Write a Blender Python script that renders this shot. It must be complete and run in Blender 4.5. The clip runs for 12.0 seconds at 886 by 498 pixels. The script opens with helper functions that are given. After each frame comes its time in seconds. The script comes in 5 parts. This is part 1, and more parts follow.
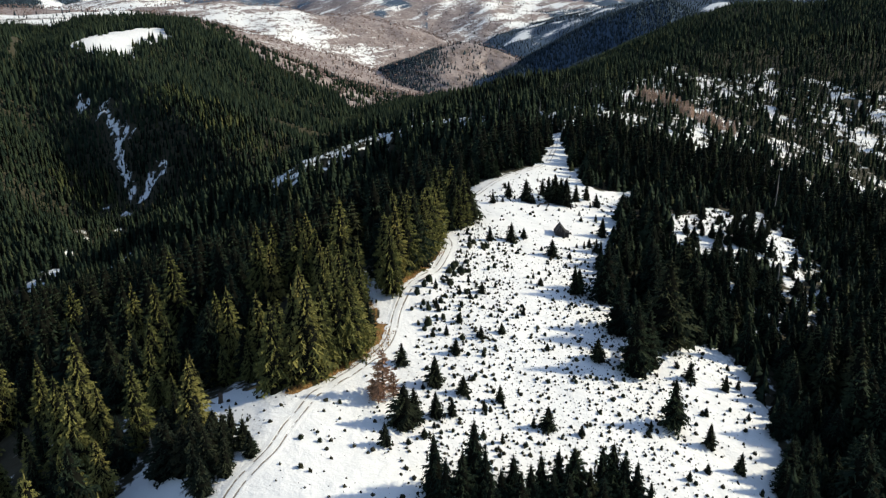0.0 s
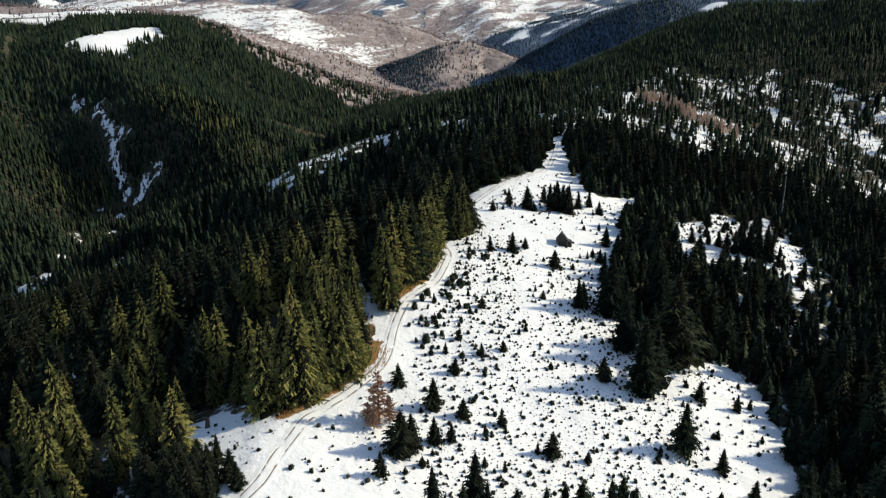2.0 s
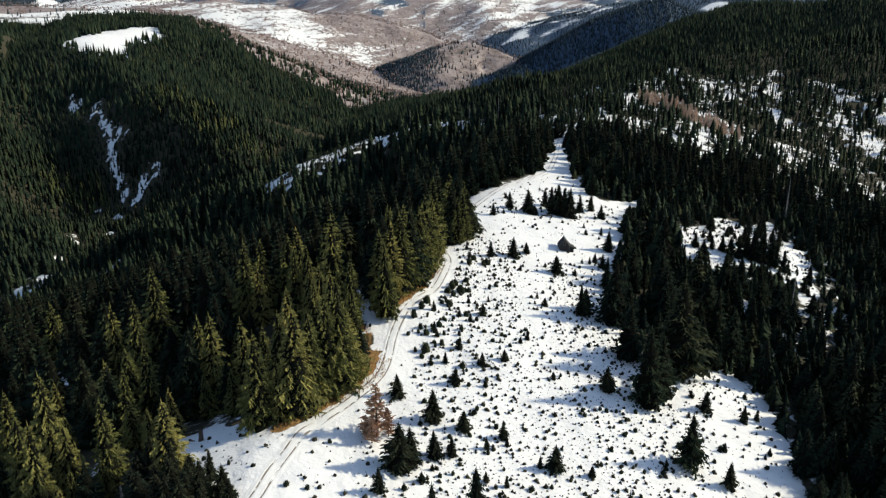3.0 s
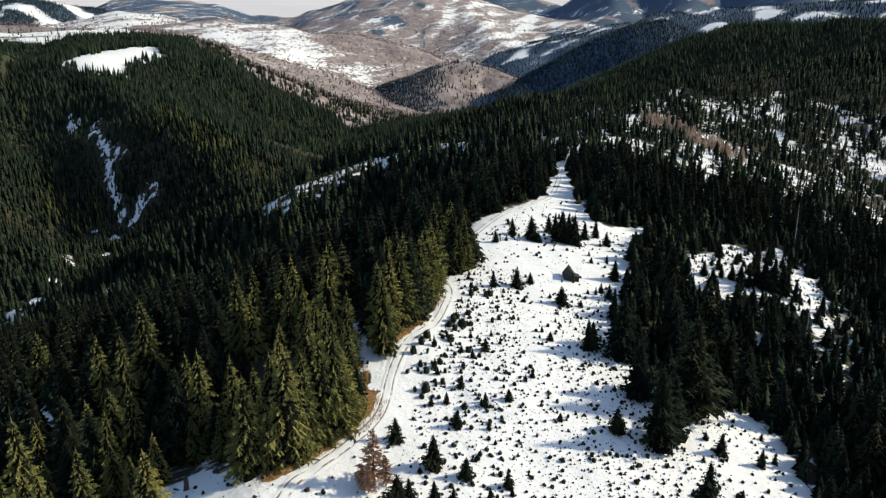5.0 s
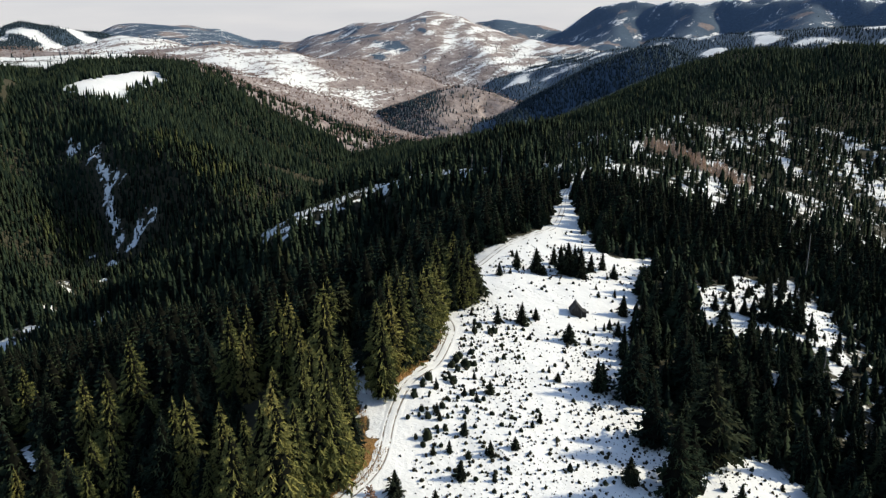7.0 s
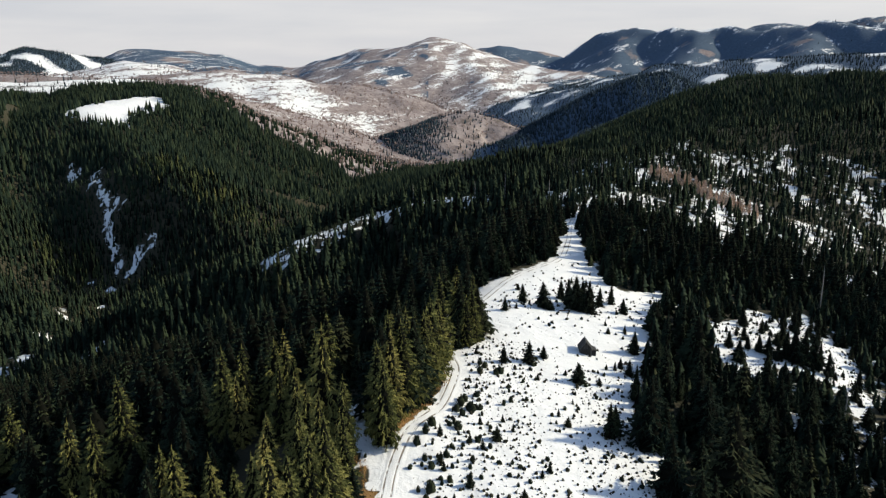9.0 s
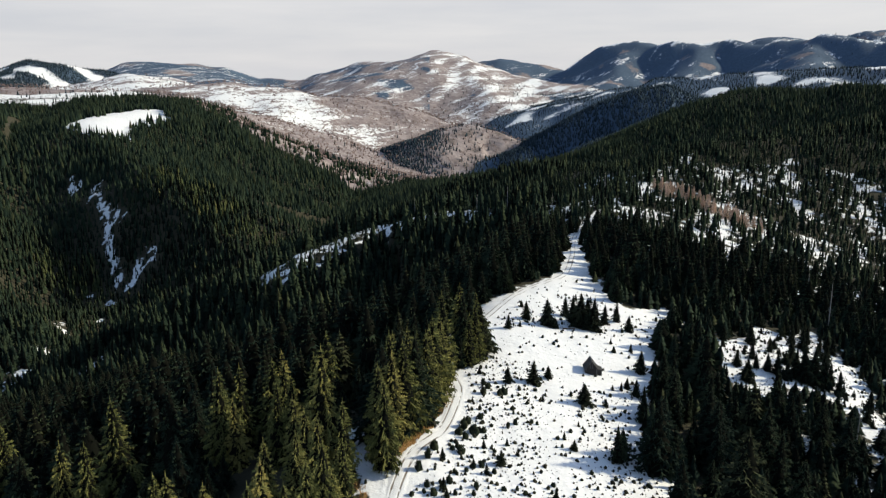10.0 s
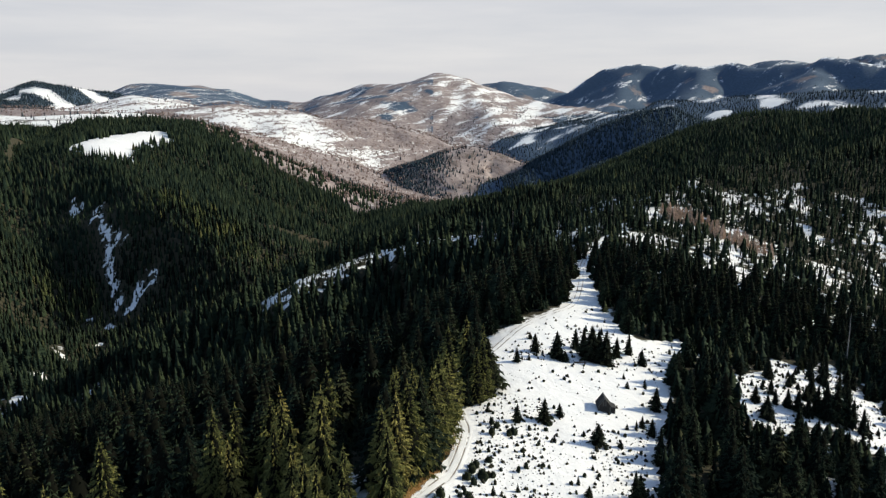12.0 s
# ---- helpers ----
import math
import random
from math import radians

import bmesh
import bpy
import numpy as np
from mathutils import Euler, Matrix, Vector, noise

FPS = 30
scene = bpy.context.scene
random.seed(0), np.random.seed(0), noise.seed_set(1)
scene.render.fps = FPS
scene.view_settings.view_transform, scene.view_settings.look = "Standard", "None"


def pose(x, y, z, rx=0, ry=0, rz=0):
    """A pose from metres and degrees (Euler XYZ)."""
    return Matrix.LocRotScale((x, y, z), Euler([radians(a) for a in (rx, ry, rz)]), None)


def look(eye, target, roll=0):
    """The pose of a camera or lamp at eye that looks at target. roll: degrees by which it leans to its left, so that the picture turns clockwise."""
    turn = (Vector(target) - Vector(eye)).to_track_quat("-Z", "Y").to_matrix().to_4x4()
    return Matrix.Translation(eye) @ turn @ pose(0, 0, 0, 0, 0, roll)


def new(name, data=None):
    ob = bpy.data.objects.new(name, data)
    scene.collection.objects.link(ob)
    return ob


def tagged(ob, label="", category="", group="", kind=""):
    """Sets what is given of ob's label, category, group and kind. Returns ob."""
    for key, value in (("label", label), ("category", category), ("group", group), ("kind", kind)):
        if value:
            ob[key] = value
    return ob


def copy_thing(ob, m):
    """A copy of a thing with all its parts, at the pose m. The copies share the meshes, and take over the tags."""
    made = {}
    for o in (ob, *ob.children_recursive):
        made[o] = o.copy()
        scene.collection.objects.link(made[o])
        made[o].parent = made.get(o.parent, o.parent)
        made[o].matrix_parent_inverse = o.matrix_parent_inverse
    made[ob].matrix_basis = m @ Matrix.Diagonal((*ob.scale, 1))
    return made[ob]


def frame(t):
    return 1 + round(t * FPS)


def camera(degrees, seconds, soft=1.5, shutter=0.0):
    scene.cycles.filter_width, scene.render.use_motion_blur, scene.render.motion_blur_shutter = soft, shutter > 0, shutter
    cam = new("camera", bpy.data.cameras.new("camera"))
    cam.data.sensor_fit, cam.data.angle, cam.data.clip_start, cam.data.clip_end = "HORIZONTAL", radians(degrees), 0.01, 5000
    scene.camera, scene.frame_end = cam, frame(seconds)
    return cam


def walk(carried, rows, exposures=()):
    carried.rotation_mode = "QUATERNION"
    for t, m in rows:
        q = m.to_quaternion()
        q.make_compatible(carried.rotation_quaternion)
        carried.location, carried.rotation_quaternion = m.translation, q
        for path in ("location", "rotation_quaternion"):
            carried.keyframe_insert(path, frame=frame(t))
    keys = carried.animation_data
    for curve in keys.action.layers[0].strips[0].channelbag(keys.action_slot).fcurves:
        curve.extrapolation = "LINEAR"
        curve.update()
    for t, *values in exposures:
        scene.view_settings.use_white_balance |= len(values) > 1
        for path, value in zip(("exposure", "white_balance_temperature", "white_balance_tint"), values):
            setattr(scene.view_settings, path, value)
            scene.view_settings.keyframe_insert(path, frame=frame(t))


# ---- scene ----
cam = camera(60.0, 12.0, soft=1.3)
PATH = [
    (0.0, -0.64, 3.37, 98.55, 71.247, 0.652, -0.344),
    (0.5, -0.67, 5.52, 98.70, 71.247, 0.636, -0.387),
    (1.0, -0.71, 7.66, 98.84, 71.220, 0.619, -0.425),
    (1.5, -0.74, 9.79, 98.99, 71.211, 0.602, -0.458),
    (2.0, -0.78, 11.93, 99.13, 71.184, 0.584, -0.485),
    (2.5, -0.82, 14.07, 99.28, 71.184, 0.565, -0.507),
    (3.0, -0.87, 16.20, 99.42, 71.157, 0.546, -0.524),
    (5.0, -1.11, 24.72, 100.02, 72.507, 0.466, -0.529),
    (5.5, -1.19, 26.85, 100.17, 72.906, 0.445, -0.518),
    (6.0, -1.28, 28.98, 100.32, 73.350, 0.423, -0.503),
    (6.5, -1.37, 31.10, 100.48, 73.767, 0.400, -0.483),
    (7.0, -1.48, 33.22, 100.63, 74.220, 0.376, -0.458),
    (9.0, -2.04, 41.70, 101.25, 76.026, 0.274, -0.318),
    (9.5, -2.21, 43.81, 101.41, 76.499, 0.247, -0.273),
    (10.0, -2.39, 45.93, 101.57, 76.937, 0.219, -0.224),
    (10.5, -2.60, 48.04, 101.73, 77.409, 0.190, -0.171),
    (11.0, -2.81, 50.15, 101.89, 77.819, 0.161, -0.115),
    (11.5, -3.05, 52.26, 102.05, 78.314, 0.130, -0.054),
    (12.0, -3.30, 54.36, 102.22, 78.522, 0.099, 0.009),
]
walk(cam, [(r[0], pose(*r[1:])) for r in PATH])

# ---- sky and sun ----
SUN_TO = Vector((0.855, 0.19, 0.45)).normalized()
world = bpy.data.worlds.new("winter_sky")
scene.world = world
world.use_nodes = True
wn, wl = world.node_tree.nodes, world.node_tree.links
wn.clear()


def sky_node(kind, **inputs):
    n = wn.new(kind)
    for k, v in inputs.items():
        n.inputs[k].default_value = v
    return n


sky = wn.new("ShaderNodeTexSky")
sky.sky_type, sky.sun_disc = "NISHITA", False
sky.sun_elevation, sky.sun_rotation = math.asin(SUN_TO.z), math.atan2(SUN_TO.x, SUN_TO.y)
sky.altitude, sky.air_density, sky.dust_density, sky.ozone_density = 1200, 1.25, 1.2, 1.6
coords = wn.new("ShaderNodeTexCoord")
apart = wn.new("ShaderNodeSeparateXYZ")
wl.new(coords.outputs["Generated"], apart.inputs[0])
# thin high cloud, thicker towards the horizon
veil = wn.new("ShaderNodeMapRange")
veil.interpolation_type = "SMOOTHSTEP"
veil.inputs["From Min"].default_value, veil.inputs["From Max"].default_value = 0.115, 0.2
veil.inputs["To Min"].default_value, veil.inputs["To Max"].default_value = 0.95, 0.04
wl.new(apart.outputs["Z"], veil.inputs["Value"])
stretch = wn.new("ShaderNodeMapping")
stretch.inputs["Scale"].default_value = (1.6, 1.6, 13)
wl.new(coords.outputs["Generated"], stretch.inputs["Vector"])
wisps = sky_node("ShaderNodeTexNoise", Scale=2.2, Detail=6.0, Roughness=0.55)
wl.new(stretch.outputs[0], wisps.inputs["Vector"])
cloud = wn.new("ShaderNodeValToRGB")
cloud.color_ramp.elements[0].position, cloud.color_ramp.elements[1].position = 0.3, 0.72
cloud.color_ramp.elements[0].color, cloud.color_ramp.elements[1].color = (0.575, 0.585, 0.625, 1), (0.7, 0.69, 0.7, 1)
wl.new(wisps.outputs["Fac"], cloud.inputs["Fac"])
blue = wn.new("ShaderNodeBackground")
blue.inputs["Strength"].default_value = 0.15
wl.new(sky.outputs[0], blue.inputs["Color"])
white = wn.new("ShaderNodeBackground")
white.inputs["Strength"].default_value = 1.0
wl.new(cloud.outputs["Color"], white.inputs["Color"])
both = wn.new("ShaderNodeMixShader")
wl.new(veil.outputs[0], both.inputs["Fac"])
wl.new(blue.outputs[0], both.inputs[1])
wl.new(white.outputs[0], both.inputs[2])
world_out = wn.new("ShaderNodeOutputWorld")
wl.new(both.outputs[0], world_out.inputs["Surface"])

sun = new("sun", bpy.data.lights.new("sun", "SUN"))
sun.data.energy, sun.data.angle, sun.data.color = 4.7, radians(2.0), (1.0, 0.925, 0.72)
sun.matrix_world = look((0, 0, 0), -SUN_TO) @ pose(0, 0, 0)
scene.view_settings.exposure = 0.13

# ---- materials ----
def material(name, roughness=0.9, specular=0.2):
    m = bpy.data.materials.new(name)
    m.use_nodes = True
    t = m.node_tree
    b = t.nodes["Principled BSDF"]
    b.inputs["Roughness"].default_value, b.inputs["Specular IOR Level"].default_value = roughness, specular
    return m, t, b


def nz(t, scale, detail=4.0, rough=0.55, vector=None):
    n = t.nodes.new("ShaderNodeTexNoise")
    n.inputs["Scale"].default_value, n.inputs["Detail"].default_value, n.inputs["Roughness"].default_value = scale, detail, rough
    if vector is None:
        vector = t.nodes.new("ShaderNodeNewGeometry").outputs["Position"]
    t.links.new(vector, n.inputs["Vector"])
    return n.outputs["Fac"]


def calc(t, op, a, b=None, c=None, clamp=False):
    n = t.nodes.new("ShaderNodeMath")
    n.operation, n.use_clamp = op, clamp
    for k, v in enumerate((a, b, c)):
        if v is None:
            continue
        if isinstance(v, (int, float)):
            n.inputs[k].default_value = v
        else:
            t.links.new(v, n.inputs[k])
    return n.outputs[0]


def blend(t, fac, a, b):
    n = t.nodes.new("ShaderNodeMix")
    n.data_type = "RGBA"
    for socket, v in ((n.inputs[0], fac), (n.inputs[6], a), (n.inputs[7], b)):
        if isinstance(v, (int, float)):
            socket.default_value = v
        elif isinstance(v, tuple):
            socket.default_value = (*v, 1)
        else:
            t.links.new(v, socket)
    return n.outputs[2]


def relief(t, b, height, strength, distance):
    n = t.nodes.new("ShaderNodeBump")
    n.inputs["Strength"].default_value, n.inputs["Distance"].default_value = strength, distance
    t.links.new(height, n.inputs["Height"])
    t.links.new(n.outputs[0], b.inputs["Normal"])


def step(t, value, low, high):
    n = t.nodes.new("ShaderNodeMapRange")
    n.interpolation_type = "SMOOTHSTEP"
    n.inputs["From Min"].default_value, n.inputs["From Max"].default_value = low, high
    t.links.new(value, n.inputs["Value"])
    return n.outputs[0]


def tint_of(t):
    """A chance number for each tree: from the object, or from the tree inside a joined wood."""
    a = t.nodes.new("ShaderNodeAttribute")
    a.attribute_name = "tint"
    o = t.nodes.new("ShaderNodeObjectInfo")
    return calc(t, "FRACT", calc(t, "ADD", a.outputs["Fac"], o.outputs["Random"]))


def needles(name, dark, olive, warm):
    m, t, b = material(name, 0.9, 0.04)
    r = tint_of(t)
    island = t.nodes.new("ShaderNodeNewGeometry").outputs["Random Per Island"]
    c = blend(t, step(t, r, 0.25, 0.85), dark, olive)
    c = blend(t, calc(t, "MULTIPLY", step(t, r, 0.9, 1.0), 0.35), c, warm)
    c = blend(t, calc(t, "MULTIPLY", step(t, island, 0.2, 1.0), 0.38), c, tuple(1.8 * v for v in olive))
    c = blend(t, calc(t, "MULTIPLY", step(t, nz(t, 1.7, 3), 0.45, 0.7), 0.55), c, tuple(0.6 * v for v in dark))
    t.links.new(c, b.inputs["Base Color"])
    return m


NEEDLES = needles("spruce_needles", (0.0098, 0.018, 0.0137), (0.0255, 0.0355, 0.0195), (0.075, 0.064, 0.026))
# needles of the far woods, bluer and paler: distance haze put into the colour
HAZY = needles("hazy_far_needles", (0.019, 0.033, 0.044), (0.04, 0.058, 0.07), (0.07, 0.07, 0.06))
# yellowish needles, brightened so that the colour itself holds the sunlight
SUNLIT_YELLOW = needles("sunlit_yellow_needles", (0.083, 0.09, 0.031), (0.2, 0.184, 0.058), (0.37, 0.255, 0.08))
# olive needles that paint sunlit patches onto the hillside wood
SUNLIT_OLIVE = needles("sunlit_olive_needles", (0.022, 0.033, 0.016), (0.05, 0.057, 0.023), (0.12, 0.1, 0.04))
YOUNG = needles("young_spruce_needles", (0.0145, 0.0205, 0.0145), (0.027, 0.032, 0.0185), (0.066, 0.052, 0.027))
TWIGS = needles("bare_larch_twigs", (0.22, 0.13, 0.085), (0.33, 0.205, 0.135), (0.38, 0.23, 0.13))
PALE_TWIGS = needles("pale_larch_twigs", (0.5, 0.37, 0.28), (0.62, 0.47, 0.37), (0.62, 0.47, 0.35))
HEATH = needles("heath_twigs", (0.02, 0.02, 0.014), (0.042, 0.039, 0.026), (0.08, 0.06, 0.036))
GREY_TWIGS = needles("bare_beech_twigs", (0.15, 0.105, 0.09), (0.23, 0.165, 0.145), (0.27, 0.19, 0.165))

# near-black inner twigs: the shade within the crown is put into their colour
INNER_SHADE, t, b = material("shaded_inner_twigs", 1.0, 0.0)
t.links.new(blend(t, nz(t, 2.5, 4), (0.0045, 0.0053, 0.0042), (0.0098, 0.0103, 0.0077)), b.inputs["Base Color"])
BARK, t, b = material("spruce_bark", 0.95, 0.1)
t.links.new(blend(t, step(t, nz(t, 3.0, 5), 0.35, 0.7), (0.07, 0.05, 0.038), (0.17, 0.13, 0.1)), b.inputs["Base Color"])
relief(t, b, nz(t, 9.0, 4), 0.6, 0.05)
DEAD, t, b = material("dead_grey_wood", 0.9, 0.1)
t.links.new(blend(t, nz(t, 2.0, 5), (0.22, 0.2, 0.18), (0.4, 0.37, 0.34)), b.inputs["Base Color"])

OLD_BOARDS, t, b = material("weathered_boards", 0.85, 0.2)
grain = t.nodes.new("ShaderNodeTexCoord")
lay = t.nodes.new("ShaderNodeMapping")
lay.inputs["Scale"].default_value = (9, 9, 1.2)
t.links.new(grain.outputs["Object"], lay.inputs["Vector"])
g = nz(t, 1.5, 6, 0.6, lay.outputs[0])
each = t.nodes.new("ShaderNodeObjectInfo").outputs["Random"]
c = blend(t, step(t, g, 0.3, 0.7), (0.016, 0.0155, 0.015), (0.042, 0.041, 0.04))
c = blend(t, calc(t, "MULTIPLY", step(t, each, 0.55, 1.0), 0.6), c, (0.15, 0.147, 0.145))
t.links.new(c, b.inputs["Base Color"])
relief(t, b, g, 0.5, 0.02)

DRY_GRASS, t, b = material("dry_grass_blades", 0.9, 0.15)
island = t.nodes.new("ShaderNodeNewGeometry").outputs["Random Per Island"]
t.links.new(blend(t, island, (0.25, 0.135, 0.045), (0.5, 0.3, 0.11)), b.inputs["Base Color"])

# the ground: cover.R how much snow lies, cover.G dry grass, cover.B bare beech wood, cover.A far fir wood with haze
# painted in
GROUND, t, b = material("winter_ground", 0.9, 0.12)
cover = t.nodes.new("ShaderNodeAttribute")
cover.attribute_name = "cover"
split = t.nodes.new("ShaderNodeSeparateColor")
t.links.new(cover.outputs["Color"], split.inputs[0])
fine, mid, broad = nz(t, 0.9, 6, 0.6), nz(t, 0.16, 5, 0.6), nz(t, 0.022, 5, 0.6)
litter = blend(t, fine, (0.024, 0.022, 0.016), (0.062, 0.05, 0.034))
litter = blend(t, calc(t, "MULTIPLY", mid, 0.5), litter, (0.045, 0.05, 0.024))
grass = blend(t, fine, (0.17, 0.095, 0.036), (0.42, 0.245, 0.1))
twig = blend(t, step(t, nz(t, 0.11, 6, 0.7), 0.35, 0.68), (0.16, 0.128, 0.122), (0.32, 0.258, 0.24))
twig = blend(t, calc(t, "MULTIPLY", step(t, broad, 0.4, 0.66), 0.45), twig, (0.46, 0.395, 0.37))
snow = blend(t, mid, (0.74, 0.738, 0.732), (0.84, 0.83, 0.81))
c = blend(t, step(t, calc(t, "ADD", split.outputs[1], calc(t, "MULTIPLY", calc(t, "SUBTRACT", mid, 0.5), 0.9)), 0.4, 0.6), litter, grass)
c = blend(t, step(t, calc(t, "ADD", split.outputs[2], calc(t, "MULTIPLY", calc(t, "SUBTRACT", broad, 0.5), 0.6)), 0.4, 0.6), c, twig)
rough_edge = calc(t, "ADD", calc(t, "MULTIPLY", calc(t, "SUBTRACT", mid, 0.5), 0.9), calc(t, "MULTIPLY", calc(t, "SUBTRACT", fine, 0.5), 0.5))
# far fir wood: the blue of distant haze is mixed into this base colour
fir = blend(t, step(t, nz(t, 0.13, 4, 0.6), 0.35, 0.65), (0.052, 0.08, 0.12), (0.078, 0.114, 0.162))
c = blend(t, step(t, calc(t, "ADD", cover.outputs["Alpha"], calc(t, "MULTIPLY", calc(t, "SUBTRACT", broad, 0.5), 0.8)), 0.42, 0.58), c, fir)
rough_edge = calc(t, "ADD", rough_edge, calc(t, "MULTIPLY", calc(t, "SUBTRACT", broad, 0.5), calc(t, "SUBTRACT", 0.7, calc(t, "MULTIPLY", split.outputs[2], 0.4))))
slant = t.nodes.new("ShaderNodeMapping")
slant.inputs["Scale"].default_value = (0.021, 0.0042, 0.01)
turned = t.nodes.new("ShaderNodeMapping")
turned.inputs["Rotation"].default_value = (0, 0, radians(40))
t.links.new(t.nodes.new("ShaderNodeNewGeometry").outputs["Position"], turned.inputs["Vector"])
t.links.new(turned.outputs[0], slant.inputs["Vector"])
hedges = calc(t, "MULTIPLY", calc(t, "SUBTRACT", nz(t, 1.0, 5, 0.6, slant.outputs[0]), 0.5), split.outputs[2])
clearings = calc(t, "MULTIPLY", calc(t, "SUBTRACT", nz(t, 0.055, 4, 0.65), 0.5), split.outputs[2])
rough_edge = calc(t, "ADD", rough_edge, calc(t, "ADD", calc(t, "MULTIPLY", hedges, 1.9), calc(t, "MULTIPLY", clearings, 1.1)))
lies = step(t, calc(t, "ADD", split.outputs[0], rough_edge), 0.44, 0.56)
c = blend(t, lies, c, snow)
t.links.new(c, b.inputs["Base Color"])
relief(t, b, calc(t, "ADD", calc(t, "MULTIPLY", mid, 1.2), calc(t, "MULTIPLY", fine, 0.2)), 0.6, 0.9)
# ---- lie of the land: crest lines (x, y, z), and how fast the land falls away from them ----
# name: crest, (left fall near, left fall far, left break), (right fall near, right fall far, right break), rounding
RIDGES = {}
RIDGES["spur"] = ([(-40, -260, 0), (-36, 40, 14), (-32, 125, 21), (-20, 165, 24.5), (-9, 195, 27), (3, 240, 28), (24, 300, 28.5), (52, 365, 27), 
                            (78, 450, 26), (112, 530, 27), (165, 620, 32), (245, 705, 42), (340, 745, 44), (520, 830, 52), (760, 900, 70)],
                   (0.57, 0.76, 36), (0.2, 0.36, 55), 14)
RIDGES["west_shoulder"] = ([(-34, 122, 20), (-52, 136, 17), (-75, 150, 10.5), (-98, 172, -1), (-122, 204, -17)],
                   (0.5, 0.7, 40), (0.55, 0.7, 40), 16)
RIDGES["east_shoulder"] = ([(18, 256, 20), (60, 270, 18.5), (90, 274, 15), (125, 300, 6), (150, 318, 4)],
                   (0.25, 0.35, 60), (0.25, 0.3, 40), 10)
RIDGES["west_rib"] = ([(-18, 191, 24), (-50, 200, 15), (-78, 203, 3.5), (-100, 206, -8), (-125, 240, -23)],
                   (0.5, 0.7, 30), (0.55, 0.7, 30), 16)
RIDGES["lane_spur"] = ([(70, 500, 22), (-6, 540, 12), (-40, 552, 1), (-90, 500, -9), (-140, 495, -31)],
                   (0.4, 0.7, 60), (0.4, 0.6, 60), 12)
RIDGES["back_spur"] = ([(150, 640, 24), (87, 776, 8), (20, 950, -28), (-60, 1250, -80)],
                   (0.35, 0.45, 60), (0.3, 0.4, 60), 15)
RIDGES["left_hill"] = ([(-820, 1090, 84), (-524, 965, 46), (-497, 1058, 36), (-479, 1155, 42), (-448, 1222, 46), (-410, 1289, 47), 
                            (-361, 1334, 28), (-296, 1369, -3), (-227, 1410, -41), (-151, 1437, -83), (-81, 1459, -112)],
                   (0.2, 0.35, 200), (0.34, 0.42, 200), 25)
RIDGES["left_nose"] = ([(-420, 900, 2), (-350, 790, -27), (-318, 640, -54), (-285, 565, -72), (-268, 500, -80)],
                   (0.3, 0.5, 60), (0.62, 0.75, 40), 14)
RIDGES["lit_nose"] = ([(-459, 1040, 29), (-408, 1000, 19), (-352, 943, 5), (-291, 856, -12), (-238, 805, -41), (-196, 780, -62), (-170, 783, -76)],
                   (0.32, 0.42, 60), (0.84, 0.7, 80), 10)
RIDGES["left_back"] = ([(-1000, 1470, 60), (-777, 1480, 34), (-716, 1480, 30), (-652, 1480, 44), (-569, 1480, 51), (-496, 1480, 50), (-456, 1480, 42), (-395, 1480, 26), (-344, 1480, -3),
                            (-273, 1480, -36), (-212, 1480, -72)],
                   (0.3, 0.4, 200), (0.3, 0.35, 200), 50)
RIDGES["pink_hill"] = ([(-1250, 2350, 60), (-943, 2478, 44), (-832, 2571, 54), (-692, 2665, 61), (-511, 2705, 38), (-285, 2738, 8), (-89, 2699, -35), (26, 2648, -78), (100, 2592, -126)],
                   (0.25, 0.3, 300), (0.2, 0.23, 300), 60)
RIDGES["far_mountain"] = ([(-752, 4288, 29), (-631, 4308, 83), (-448, 4331, 143), (-169, 4301, 160), (-110, 4302, 187), (-53, 4303, 201), (-5, 4303, 203), 
                            (45, 4303, 196), (120, 4280, 176), (196, 4249, 141), (402, 4184, 73), (614, 4006, 32), (722, 3681, 1), (756, 3468, -32)],
                   (0.3, 0.3, 300), (0.2, 0.16, 300), 150)
RIDGES["mountain_spur"] = ([(-5, 4280, 186), (110, 3950, 105), (190, 3600, 36), (215, 3250, -30)],
                   (0.3, 0.25, 200), (0.26, 0.22, 200), 90)
RIDGES["mountain_rib"] = ([(-360, 4310, 138), (-350, 3980, 70), (-300, 3650, 5), (-250, 3400, -50)],
                   (0.3, 0.25, 200), (0.26, 0.22, 200), 90)
RIDGES["east_range"] = ([(641, 4720, 39), (717, 4680, 89), (838, 4627, 185), (925, 4580, 232), (1012, 4538, 256), (1102, 4513, 258), (1166, 4390, 226), (1262, 4300, 250), (1394, 4240, 239), (1524, 4189, 254),
                            (1574, 4047, 226), (1677, 3895, 246), (1756, 3800, 237), (1785, 3763, 253), (1798, 3622, 250), (1837, 3500, 230), (1905, 3453, 221), (2077, 3231, 244), (2600, 2700, 260)],
                   (0.3, 0.3, 300), (0.85, 0.4, 340), 60)
RIDGES["range_spur"] = ([(1102, 4500, 246), (985, 4290, 175), (890, 4080, 95), (830, 3900, 40)], (0.5, 0.4, 150), (0.5, 0.4, 150), 50)
RIDGES["range_rib"] = ([(1394, 4225, 232), (1290, 4020, 165), (1190, 3800, 95), (1120, 3600, 50)], (0.5, 0.4, 150), (0.5, 0.4, 150), 50)
RIDGES["range_nose"] = ([(1790, 3740, 244), (1650, 3540, 190), (1530, 3330, 130), (1440, 3140, 100)], (0.45, 0.4, 150), (0.45, 0.4, 150), 50)
